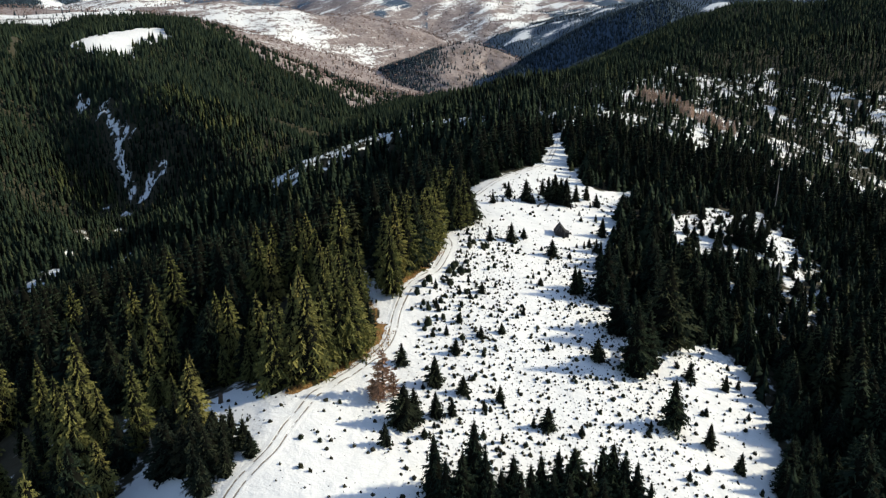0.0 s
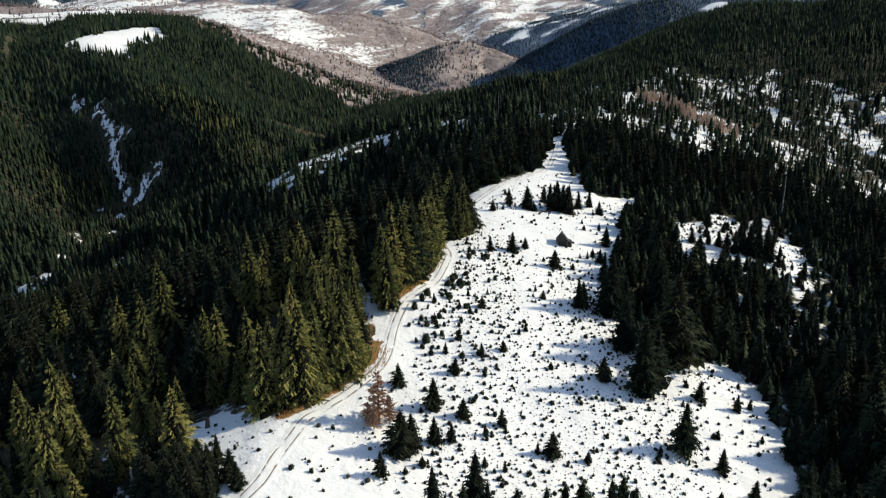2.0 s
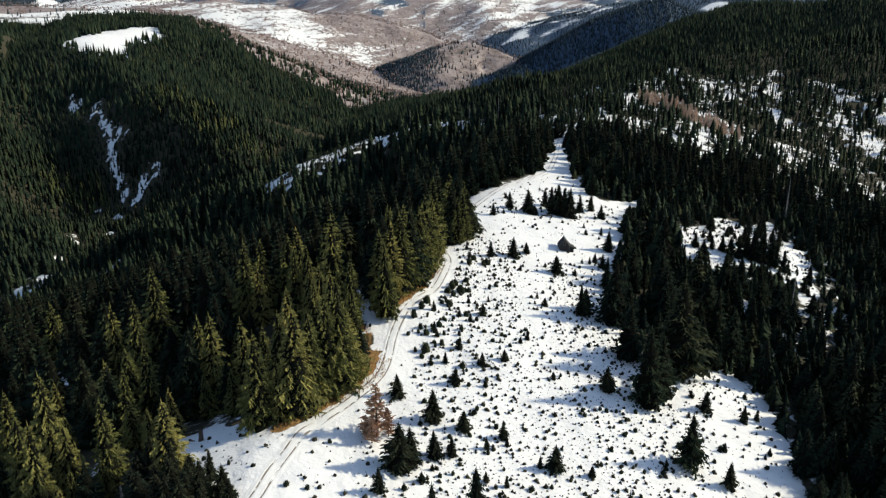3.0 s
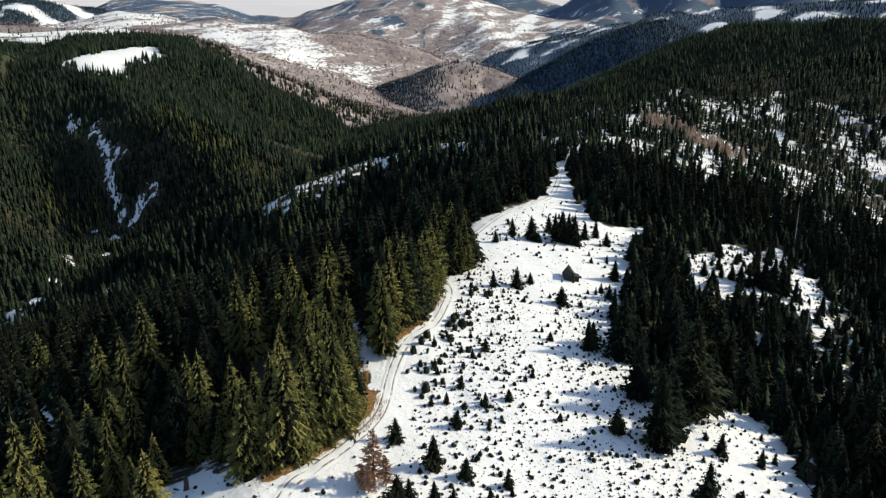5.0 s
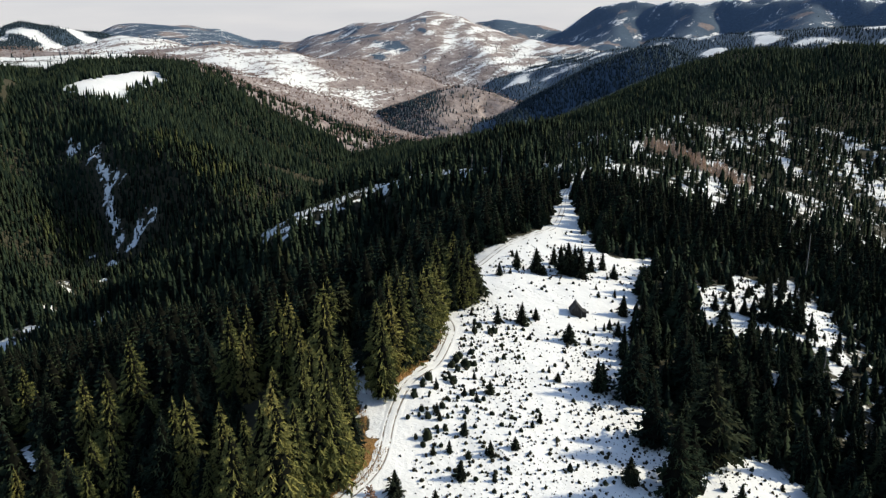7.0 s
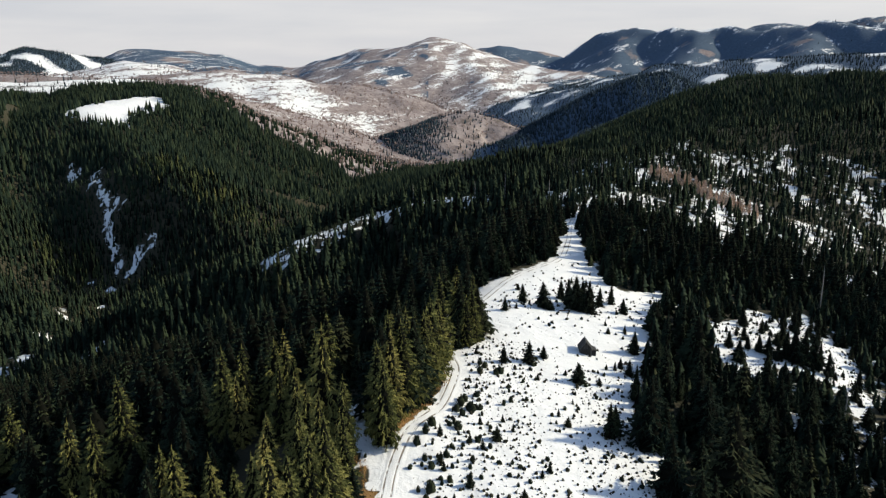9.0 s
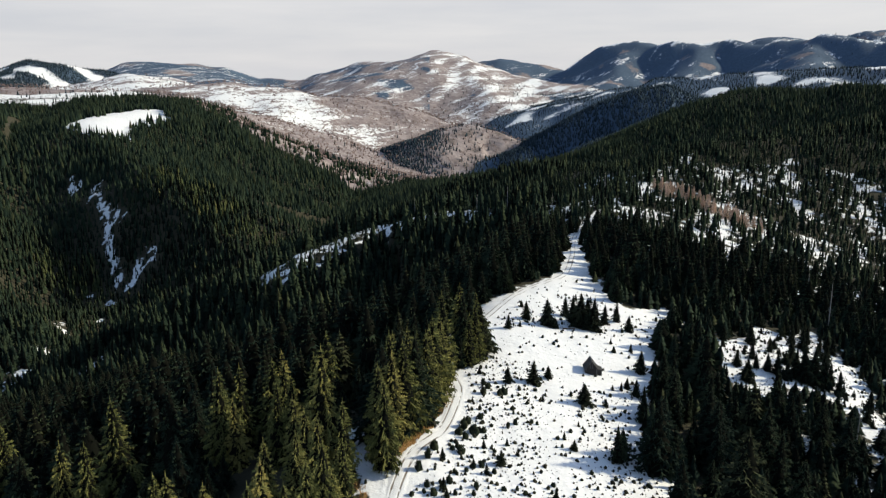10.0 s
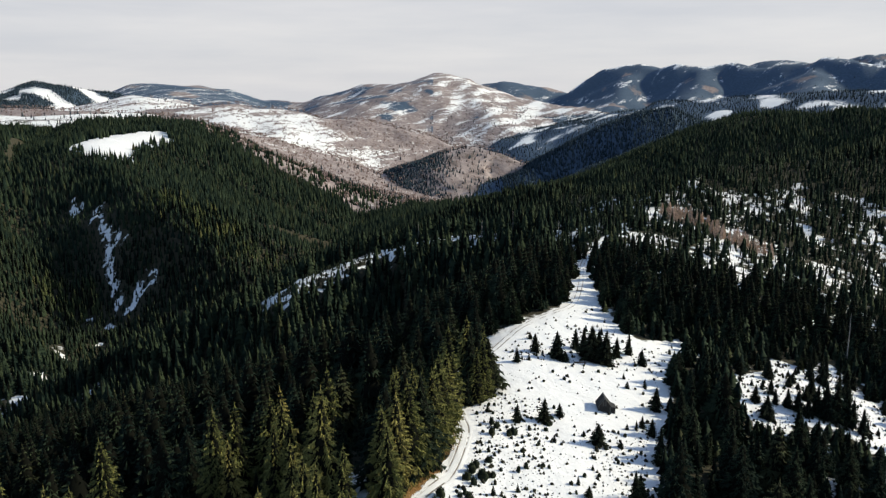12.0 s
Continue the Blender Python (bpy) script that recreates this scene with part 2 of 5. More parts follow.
RIDGES["east_foot"] = ([(760, 2980, 40), (803, 2944, 65), (1010, 2772, 82), (1209, 2578, 101), (1326, 2405, 104), (1700, 2000, 120)],
                   (0.15, 0.2, 300), (0.2, 0.3, 300), 40)
RIDGES["dark_ridge"] = ([(223, 2034, -94), (315, 2076, -39), (423, 2109, 15), (512, 2111, 47), (602, 2117, 56), (672, 2095, 25), (800, 2000, 20)],
                   (0.4, 0.4, 300), (0.55, 0.45, 200), 30)
RIDGES["right_ridge"] = ([(264, 1371, -44), (339, 1408, -18), (417, 1441, 17), (491, 1470, 43), (566, 1496, 58), (666, 1508, 60), 
                            (732, 1475, 66), (786, 1446, 66), (912, 1367, 78), (1500, 1100, 110)],
                   (0.3, 0.4, 200), (0.5, 0.4, 200), 30)
RIDGES["knoll"] = ([(-138, 1986, -138), (-70, 2096, -84), (-10, 2199, -66), (72, 2298, -60), (153, 2293, -65), (230, 2234, -96), (271, 2176, -122)],
                   (0.4, 0.4, 100), (0.4, 0.4, 100), 30)
RIDGES["west_fir_hill"] = ([(-1849, 2790, 96), (-1628, 2927, 112), (-1529, 2980, 141), (-1445, 3022, 126), (-1323, 3079, 103), (-1250, 3001, 63)],
                   (0.25, 0.3, 200), (0.2, 0.2, 200), 50)
RIDGES["west_range"] = ([(-2500, 4000, 100), (-1816, 4282, 106), (-1709, 4326, 145), (-1573, 4378, 155), (-1376, 4444, 149), (-1232, 4487, 121), (-1022, 4540, 64), (-740, 4594, 30)],
                   (0.3, 0.3, 200), (0.15, 0.12, 200), 60)
RIDGES["west_fields"] = ([(-1165, 2711, 73), (-1081, 2747, 91), (-961, 2792, 85), (-876, 2767, 66)],
                   (0.3, 0.3, 200), (0.15, 0.3, 200), 50)
RIDGES["left_fields"] = ([(-1082, 1738, 75), (-992, 1792, 57), (-934, 1824, 50), (-882, 1906, 51), (-842, 2033, 55)],
                   (0.2, 0.3, 200), (0.12, 0.32, 150), 50)
RIDGES["last_east_hills"] = ([(1779, 4870, 235), (1930, 4870, 292), (2080, 4860, 302), (2249, 4850, 278), (2421, 4850, 277), (2549, 4840, 317), (2671, 4830, 333), (2965, 4800, 340)],
                   (0.3, 0.3, 100), (0.3, 0.3, 100), 40)
RIDGES["last_hills"] = ([(-1100, 4830, 40), (-847, 4830, 54), (-711, 4852, 94), (-575, 4870, 70), (226, 4899, 154), (365, 4890, 177), (572, 4870, 143), (692, 4854, 119)],
                   (0.3, 0.3, 100), (0.3, 0.3, 100), 40)


# gullies washed out of the slopes: the line, half the width, the depth
GULLIES = [([(-470, 930), (-400, 860), (-345, 770), (-285, 680), (-230, 620)], 80, 70), ([(-560, 1000), (-500, 920), (-440, 830), (-390, 740)], 60, 30)]


def ridge_height(x, y, crest, left, right, rounding):
    """The height that one crest line gives the land at x, y (arrays)."""
    best = np.full(x.shape, 1e9)
    height, side = np.zeros(x.shape), np.zeros(x.shape)
    for (ax, ay, az), (bx, by, bz) in zip(crest, crest[1:]):
        dx, dy = bx - ax, by - ay
        u = np.clip(((x - ax) * dx + (y - ay) * dy) / (dx * dx + dy * dy), 0, 1)
        d = np.hypot(x - ax - u * dx, y - ay - u * dy)
        s = (dx * (y - ay) - dy * (x - ax)) / math.hypot(dx, dy)
        near = d < best
        best, height, side = np.where(near, d, best), np.where(near, az + u * (bz - az), height), np.where(near, s, side)
    if rounding >= 50:
        # far hills: no creases where the crest line bends
        sum_h, sum_w = np.zeros(x.shape), np.zeros(x.shape)
        for (ax, ay, az), (bx, by, bz) in zip(crest, crest[1:]):
            dx, dy = bx - ax, by - ay
            u = np.clip(((x - ax) * dx + (y - ay) * dy) / (dx * dx + dy * dy), 0, 1)
            k = np.exp(-(np.hypot(x - ax - u * dx, y - ay - u * dy) - best) / (0.14 * best + 8))
            sum_h, sum_w = sum_h + k * (az + u * (bz - az)), sum_w + k
        height = sum_h / sum_w
    w = 0.5 + 0.5 * np.clip(side / (0.35 * best + 4), -1, 1)
    d = np.sqrt(best * best + rounding * rounding) - rounding
    fall = 0
    for (near_fall, far_fall, knee), k in ((left, w), (right, 1 - w)):
        past = 25 * np.logaddexp(0, (d - knee) / 25) - 25 * np.logaddexp(0, -knee / 25)
        fall = fall + k * (near_fall * d + (far_fall - near_fall) * past)
    return height - fall


def swell(x, y, size, seed):
    """Slow uneven waves, about -1 to 1."""
    rng = np.random.RandomState(seed)
    z = 0
    for k in range(9):
        a, p, f = rng.uniform(0, 6.283), rng.uniform(0, 6.283), rng.uniform(0.6, 1.7)
        z = z + np.sin((x * math.cos(a) + y * math.sin(a)) * 6.283 * f / size + p)
    return z / 4.5


def land(x, y):
    """The height of the ground at x, y (arrays or numbers), metres."""
    x, y = np.asarray(x, float), np.asarray(y, float)
    far = np.clip((y - 350) / 2500, 0, 1)
    soft = 4 + 6 * far
    base = -92 - 0.055 * np.clip(y - 650, 0, 1200) + 0.03 * np.clip(y - 2600, 0, 2500)
    total = np.exp(np.clip((base + 150) / soft, -60, 60))
    for crest, left, right, rounding in RIDGES.values():
        total = total + np.exp(np.clip((ridge_height(x, y, crest, left, right, rounding) + 150) / soft, -60, 90))
    z = soft * np.log(total) - 150
    wild = np.clip((np.hypot(x, y) - 420) / 900, 0, 1)
    z = z + wild * (7 * swell(x, y, 420, 3) + 3 * swell(x, y, 150, 4) + 4 * far * swell(x, y, 310, 14)) * (0.4 + 0.6 * far)
    for line, width, depth in GULLIES:
        z = z - depth * np.exp(-(off_line(line, x, y) / width) ** 2)
    return z + 0.45 * swell(x, y, 38, 5) + 0.12 * swell(x, y, 9, 6)


# ---- what covers the land ----
MEADOW = [(-46, 100), (-39, 112), (-36, 124), (-50, 130), (-52, 146), (-44, 148), (-37, 144), (-29, 146), (-21, 155), (-15, 162), (-16.5, 174), (-21, 180), (-21.5, 197), (-18, 195), (-16, 186), (-15, 180), (-12, 183),
          (-5, 196), (0, 208), (-2, 224), (-5, 234), (-4, 246), (3, 258), (14, 285), (25, 294), (40, 317), (46, 332), (50, 349), (54, 372), (58, 386), (61, 402), (64, 412), (71, 425), (82, 455), (87, 464), (88, 460), (76, 432), (67, 410), (63, 400), (59, 384)]
MEADOW += [(56, 366), (55, 350), (52.5, 334), (51.5, 325), (54, 314), (54, 301), (60, 289), (77, 302),
          (66, 278), (56, 254), (46, 222), (41, 205), (44, 196), (43, 182), (48, 178), (58, 181), (64, 178), (72, 171), (71, 154), (64, 131), (58, 100), (52, 60), (46, -170), (-50, -170), (-44, 60)]
OPENING = [(83, 275), (96, 283), (105, 295), (111, 308), (116, 296), (131, 318), (131, 295), (132, 276), (127, 261), (117.5, 240), (107, 209), (104.5, 209), (112.5, 240), (107, 250), (100, 252), (94, 250), (85, 242), (80, 244), (80, 257)]
PASTURE = [(-820, 2480), (-620, 2650), (-440, 2690), (-300, 2440), (-330, 2060), (-430, 2030), (-560, 2080), (-720, 2160)]
GLADE = [(-57, 106), (-48, 104), (-43.5, 120), (-46, 127), (-52, 126), (-57, 116)]
FIELD = [(-494, 1079), (-477, 1166), (-425, 1225), (-402, 1186), (-431, 1119), (-418, 1062), (-455, 1055)]
HOLLOW = [(-127, 242), (-117, 222), (-108, 203)]
TRACK = [(-46, 60), (-40, 92), (-36.5, 104), (-34.6, 110.6), (-32.7, 114.5), (-30.5, 119.2), (-29.1, 125.8), (-27.6, 132.0), (-26.2, 138.0), (-22.7, 143.3), (-17.6, 149.9), (-14.2, 155.2), (-12.3, 161.2), (-11, 174), (-8, 186), (-2, 197), (1.5, 214), (0.5, 224), (-1.5, 234), (0.5, 246), (8, 262), (16, 280), (27, 299), (43, 322), (51, 350), (56, 376), (62, 402), (72, 426), (84, 458)]
LANE = [(20, 528), (-6, 540), (-36, 552), (-62, 540), (-82, 512), (-95, 496)]
SLIDES = [([(-412, 954), (-400, 927)], 10), ([(-393, 916), (-378, 894), (-369, 873), (-358, 848), (-345, 824), (-328, 794), (-321, 782)], 6), ([(-449, 972), (-442, 960)], 9), ([(-366, 892), (-353, 876)], 6),
          ([(-300, 815), (-295, 801), (-298, 798)], 5), ([(-306, 798), (-307, 786), (-307, 775)], 8), ([(-327, 670), (-306, 636)], 5), ([(-314, 718), (-310, 710)], 4), ([(-350, 776), (-346, 770)], 4), ([(-322, 756), (-318, 750)], 4), ([(-278, 716), (-272, 729)], 3), ([(-298, 583), (-286, 569)], 10), ([(-274, 514), (-259, 490)], 8), ([(-279, 488), (-262, 468)], 9),
          ([(-207, 457), (-201, 455), (-198, 463)], 5)]


def inside(poly, x, y):
    hit = np.zeros(np.shape(x), bool)
    for (ax, ay), (bx, by) in zip(poly, poly[1:] + poly[:1]):
        if ay != by:
            hit ^= ((ay > y) != (by > y)) & (x < (bx - ax) * (y - ay) / (by - ay) + ax)
    return hit


def off_line(line, x, y):
    best = np.full(np.shape(x), 1e9)
    for (ax, ay), (bx, by) in zip(line, line[1:]):
        dx, dy = bx - ax, by - ay
        u = np.clip(((x - ax) * dx + (y - ay) * dy) / (dx * dx + dy * dy), 0, 1)
        best = np.minimum(best, np.hypot(x - ax - u * dx, y - ay - u * dy))
    return best


def edge(poly, x, y):
    """How far inside a field x, y lies (outside: minus)."""
    d = off_line(poly + poly[:1], x, y)
    return np.where(inside(poly, x, y), d, -d)


def nearest_ridge(x, y):
    """The number of the crest line that shapes the land at x, y."""
    tops = np.array([ridge_height(x, y, *v) for v in RIDGES.values()])
    return tops.argmax(0)


NAMES = list(RIDGES)
BEECH = {"pink_hill": 0.9, "far_mountain": 0.85, "east_range": 0.95, "range_spur": 0.95, "range_rib": 0.95, "range_nose": 0.95, "west_range": 0.7, "last_hills": 0.9, "last_east_hills": 0.9, "knoll": 0.6, "left_fields": 0.45, "west_fields": 0.8, "east_foot": 0.35, "mountain_spur": 0.85, "mountain_rib": 0.9}
SNOWY = {"pink_hill": 0.28, "far_mountain": 0.52, "east_range": 0.25, "west_range": 0.34, "last_hills": 0.2, "last_east_hills": 0.3, "knoll": 0.05, "left_fields": 0.62, "west_fields": 0.6,
         "west_fir_hill": 0.72, "east_foot": 0.66, "dark_ridge": 0.06, "right_ridge": 0.15, "mountain_spur": 0.5, "mountain_rib": 0.36}


def openings(x, y):
    """Where the thin wood on the side valley's slope stands open: 0 to 1."""
    return np.clip(0.45 + 0.24 * np.sin(x / 4.6 + 2 * np.sin(y / 14)) * np.sin(y / 7.5 + 1.5 * np.sin(x / 9)) + 0.26 * swell(x, y, 70, 9) + 0.3 * swell(x, y, 11, 43) + 0.22 * swell(x, y, 5, 52), 0, 1)


def wooded(x, y):
    """How thickly spruces stand at x, y: 0 to 1."""
    x, y = np.asarray(x, float), np.asarray(y, float)
    k = nearest_ridge(x, y)
    w = np.ones(x.shape)
    for name, v in (("pink_hill", 0.015), ("far_mountain", 0.02), ("mountain_spur", 0.1), ("mountain_rib", 0.06), ("east_range", 0.02), ("range_spur", 0.02), ("range_rib", 0.02), ("range_nose", 0.02), ("west_range", 0.05), ("last_hills", 0.0), ("last_east_hills", 0.0), ("knoll", 0.35), ("left_fields", 0.07),
                    ("west_fields", 0.05), ("west_fir_hill", 0.12), ("east_foot", 0.035), ("dark_ridge", 0.9), ("right_ridge", 1.0)):
        w = np.where(k == NAMES.index(name), v, w)
    # open, patchy wood on the slope that faces the side valley
    open_slope = np.clip((x - 48 - 0.12 * (y - 420)) / 30, 0, 1) * np.clip((y - 385 + 0.6 * np.clip(x - 90, 0, 70)) / 45, 0, 1) * np.clip((660 - y + 0.1 * (x - 240)) / 90, 0, 1)
    patch = openings(x, y)
    w = np.where(y < 900, w * (1 - open_slope * np.clip(3.0 * patch - 0.85 - 0.08 * np.clip((x - 160) / 60, 0, 1), 0, 0.86)), w)
    beech_belt = (k == NAMES.index("left_hill")) & (x > -385) & (y > 1290)
    w = np.where(beech_belt, 0.25, w)
    w = np.where((k == NAMES.index("left_back")) & (x > -450), np.clip(0.3 + 0.6 * swell(x, y, 70, 37), 0.05, 0.9), w)
    # dark firs on the upper flank and at the foot of the far mountain, and on one side of the knoll
    w = np.where((k == NAMES.index("far_mountain")) & (x > 260) & (y < 3750), 0.4, w)
    w = np.where(k == NAMES.index("knoll"), np.clip(0.5 - (x + 10) / 70, 0.2, 0.95), w)
    w = np.where((k == NAMES.index("west_fir_hill")) & (x > -1640), np.where(swell(x, y, 190, 65) > -0.12, 0.95, 0.03), w)
    w = np.where(k == NAMES.index("east_foot"), np.clip(0.8 - 2.2 * swell(x, y, 190, 8), 0, 1), w)
    w = np.where((x < -42) & (y < 150), np.where(y < 128, 0.95, 0.7) * w, w)
    # uneven gaps in the wood below the track
    w = np.where((x < -22) & (y < 420) & (swell(x, y, 26, 29) < -0.35), 0.35 * w, w)
    w = np.where(edge(MEADOW, x, y) > -1.5, 0, w)
    w = np.where(edge(OPENING, x, y) > -1.0, 0, w)
    w = np.where(edge(GLADE, x, y) > -0.5, 0, w)
    w = np.where(off_line(HOLLOW, x, y) < 4.5, 0.08, w)
    valley = np.hypot((x + 280) / 55, (y - 505) / 110) < 1
    w = np.where(valley, 0.9 * w, w)
    w = np.where((edge(FIELD, x, y) + 9 * swell(x, y, 24, 51) > -4) | (edge(PASTURE, x, y) > -30), 0, w)
    w = np.where((off_line(LANE, x, y) < 7) | (off_line([(a - 1, b - 11) for a, b in LANE], x, y) < 12), 0.55, w)
    w = np.where(off_line([(143, 531), (165, 517), (177, 487)], x, y) < 15, 0.2 * w, w)
    w = np.where(off_line(TRACK, x, y) < np.where(y > 310, 3.0, 4), 0, w)
    for line, width in SLIDES:
        w = np.where(off_line(line, x, y) < width * (0.6 + 0.5 * swell(x, y, 23, 16)), 0.42, w)
    return w


def stunted(x, y):
    """Low trees on the slides and just below them: the share of their full height."""
    near = np.min([off_line([(a + 2, b - 9) for a, b in line], x, y) - width for line, width in SLIDES], 0)
    return np.clip(0.5 + 0.05 * near, 0.5, 1)


def covering(x, y):
    """Snow, dry grass and bare beech wood at x, y, each 0 to 1."""
    k = nearest_ridge(x, y)
    on = {name: k == NAMES.index(name) for name in NAMES}
    snow, grass, beech = np.full(x.shape, 0.05), np.zeros(x.shape), np.zeros(x.shape)
    for name, v in BEECH.items():
        beech = np.where(on[name], v, beech)
    for name, v in SNOWY.items():
        snow = np.where(on[name], v, snow)
    # pastures on the pink hill's shoulder and at its foot
    shoulder = np.clip(0.5 + edge(PASTURE, x, y) / 90, 0, 1)
    foot = np.exp(-((x + 160) / 120) ** 2 - ((y - 2190) / 60) ** 2) + 0.8 * np.exp(-((x + 215) / 45) ** 2 - ((y - 2330) / 120) ** 2)
    # slanting bands of pasture and hedge on the far mountain
    band = 0.5 + 0.5 * np.sin((0.95 * x - 0.33 * y + 60 * np.sin(x / 190) + 40 * np.sin(y / 150)) * 6.283 / 120)
    band = np.clip(band + 0.45 * swell(x, y, 230, 13), 0, 1)
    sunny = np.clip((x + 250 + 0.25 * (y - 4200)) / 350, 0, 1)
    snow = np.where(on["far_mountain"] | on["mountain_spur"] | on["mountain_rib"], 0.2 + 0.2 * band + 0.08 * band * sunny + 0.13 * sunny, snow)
    snow = np.where(on["far_mountain"] & (x > 260) & (y < 3600), 0.18, snow)
    snow = np.where(on["left_fields"] & (x > -760), 0.16, snow)
    beech = np.where(on["left_fields"] & (x > -760), 0.9, beech)
    snow = np.where(on["west_fir_hill"] & (x > -1640), 0.42 - 0.5 * swell(x, y, 190, 65), snow)
    crown = np.exp(-(off_line([p[:2] for p in RIDGES["east_range"][0]], x, y) / 55) ** 2) * np.clip(0.5 + 0.9 * swell(x, y, 330, 40), 0, 1)
    snow = np.where(on["east_range"], 0.05 + 0.12 * swell(x, y, 200, 15) + 0.75 * crown, snow)
    snow = np.where(on["east_foot"], 0.3 + 0.5 * swell(x, y, 190, 8), snow)
    spurs = on["range_spur"] | on["range_rib"] | on["range_nose"]
    snow = np.where(spurs, 0.16 + 0.3 * swell(x, y, 160, 53), snow)
    side_valley = (y < 640 + 25 * swell(x, y, 60, 44)) & (x > 60) & (y > 380 - 0.6 * np.clip(x - 90, 0, 70))
    snow = np.where(side_valley, 0.2 - 0.04 * np.clip((x - 150) / 60, 0, 1) + 0.6 * openings(x, y), snow)
    snow = np.where((y > 1880) & (y < 2800) & (x < 150) & ~on["knoll"] & ~on["west_fields"] & ~on["west_fir_hill"] & ~on["left_fields"], np.clip(np.minimum(snow, 0.2) + 0.37 * shoulder + 0.5 * foot, 0, 1), snow)
    belt = on["left_hill"] & (x > -385) & (y > 1290)
    beech, snow = np.where(belt, 0.85, beech), np.where(belt, 0.12, snow)
    back = on["left_back"] & (x > -450)
    beech, snow = np.where(back, 0.85, beech), np.where(back, 0.14 + 0.2 * swell(x, y, 60, 38), snow)
    m = edge(MEADOW, x, y)
    snow = np.where(y < 700, np.maximum(snow, np.clip(0.95 + m / 5, 0, 1.0)), snow)
    snow = np.where(y < 700, np.maximum(snow, np.clip(0.6 + edge(OPENING, x, y) / 6, 0, 1.0)), snow)
    snow = np.where((x > 75) & (y > 190) & (y < 300) & (edge(OPENING, x, y) > -22), np.maximum(snow, 0.42), snow)
    snow = np.where(y < 420, np.maximum(snow, 0.54 + np.clip(m, -20, 0) / 30), snow)
    snow = np.where((x < -40) & (y < 160), np.maximum(snow, 0.34), snow)
    snow = np.where(y < 200, np.maximum(snow, np.clip(0.6 + edge(GLADE, x, y) / 5, 0, 1)), snow)
    snow = np.where(y < 300, np.maximum(snow, np.clip(0.8 - off_line(HOLLOW, x, y) / 14, 0, 1)), snow)
    snow = np.where(np.hypot((x + 280) / 60, (y - 505) / 120) < 1, np.maximum(snow, 0.3), snow)
    snow = np.maximum(snow, np.clip(0.85 + (edge(FIELD, x, y) + 9 * swell(x, y, 24, 51)) / 22, 0, 1))
    snow = np.maximum(snow, np.clip(0.72 - off_line([(a - 1, b - 5) for a, b in LANE], x, y) / 38 + 0.5 * swell(x, y, 12, 23), 0, 1))
    for line, width in SLIDES:
        snow = np.maximum(snow, np.clip(0.74 - 0.46 * off_line(line, x, y) / width + 0.3 * swell(x, y, 15, 17) + 0.28 * swell(x, y, 7, 57), 0, 1))
    # rust-brown grass on the bank between the track and the wood
    bank = np.clip(1.0 - np.abs(m + 0.5) / 1.3, 0, 1) * (x < 3) * ~((x < -11) & (y > 180) & (y < 196)) * (y < 232) * (y > 140) * (0.5 + 0.7 * swell(x, y, 17, 10))
    path = np.array(TRACK)
    left = np.interp(y, path[:, 1], path[:, 0]) - x
    strip = np.clip(1.4 - np.abs(left - 3.2) / 1.5, 0, 1) * (((y > 150) & (y < 166)) | ((y > 183) & (y < 222))) * (0.75 + 0.5 * swell(x, y, 11, 31))
    corner = np.clip(1.4 - off_line([(-31, 139.8), (-26.3, 144.9), (-21.4, 149.7), (-17, 153.4), (-14.2, 158.2), (-13.4, 162.5)], x, y) / 2.0, 0, 1) * (0.9 + 0.35 * swell(x, y, 7, 36))
    bank = np.clip(np.maximum(np.maximum(bank, strip), corner), 0, 1)
    snow = np.where(off_line([(143, 525), (165, 510), (177, 482)], x, y) < 17, np.maximum(snow, 0.6), snow)
    # and under the larches of the side valley
    bank = np.maximum(bank, np.clip(1.2 - off_line([(143, 531), (165, 517), (177, 487)], x, y) / 10 + 0.35 * swell(x, y, 22, 25), 0, 1) * 0.3)
    snow = snow * (1 - np.clip(1.3 * bank, 0, 1))
    # far fir woods, too far to tell the trees, with painted-in blue haze
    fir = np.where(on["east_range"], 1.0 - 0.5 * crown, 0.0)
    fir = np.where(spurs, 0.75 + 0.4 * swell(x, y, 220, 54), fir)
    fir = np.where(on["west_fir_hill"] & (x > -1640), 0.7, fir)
    # the last hills' hazy blue, painted on as fir cover
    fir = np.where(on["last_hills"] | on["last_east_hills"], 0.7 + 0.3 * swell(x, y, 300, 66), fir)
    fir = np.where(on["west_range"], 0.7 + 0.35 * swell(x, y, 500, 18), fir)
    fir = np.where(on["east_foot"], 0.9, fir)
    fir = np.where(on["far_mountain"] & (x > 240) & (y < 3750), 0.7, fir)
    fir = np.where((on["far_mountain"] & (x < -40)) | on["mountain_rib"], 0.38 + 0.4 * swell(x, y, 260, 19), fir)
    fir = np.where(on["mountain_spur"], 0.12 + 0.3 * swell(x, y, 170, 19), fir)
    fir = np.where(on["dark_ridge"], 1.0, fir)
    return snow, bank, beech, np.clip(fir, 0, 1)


rows = [-170.0]
while rows[-1] < 4920:
    y = rows[-1]
    rows.append(y + (2.0 if 60 < y < 320 else max(2.0, 0.0085 * (y - 60))) if y > 60 else y + 5)
ys = np.array(rows)
us = np.linspace(-1, 1, 297)
X = us[None, :] * (190 + 0.66 * np.clip(ys, 0, None))[:, None]
Y = np.repeat(ys[:, None], len(us), 1)
Z = land(X, Y)


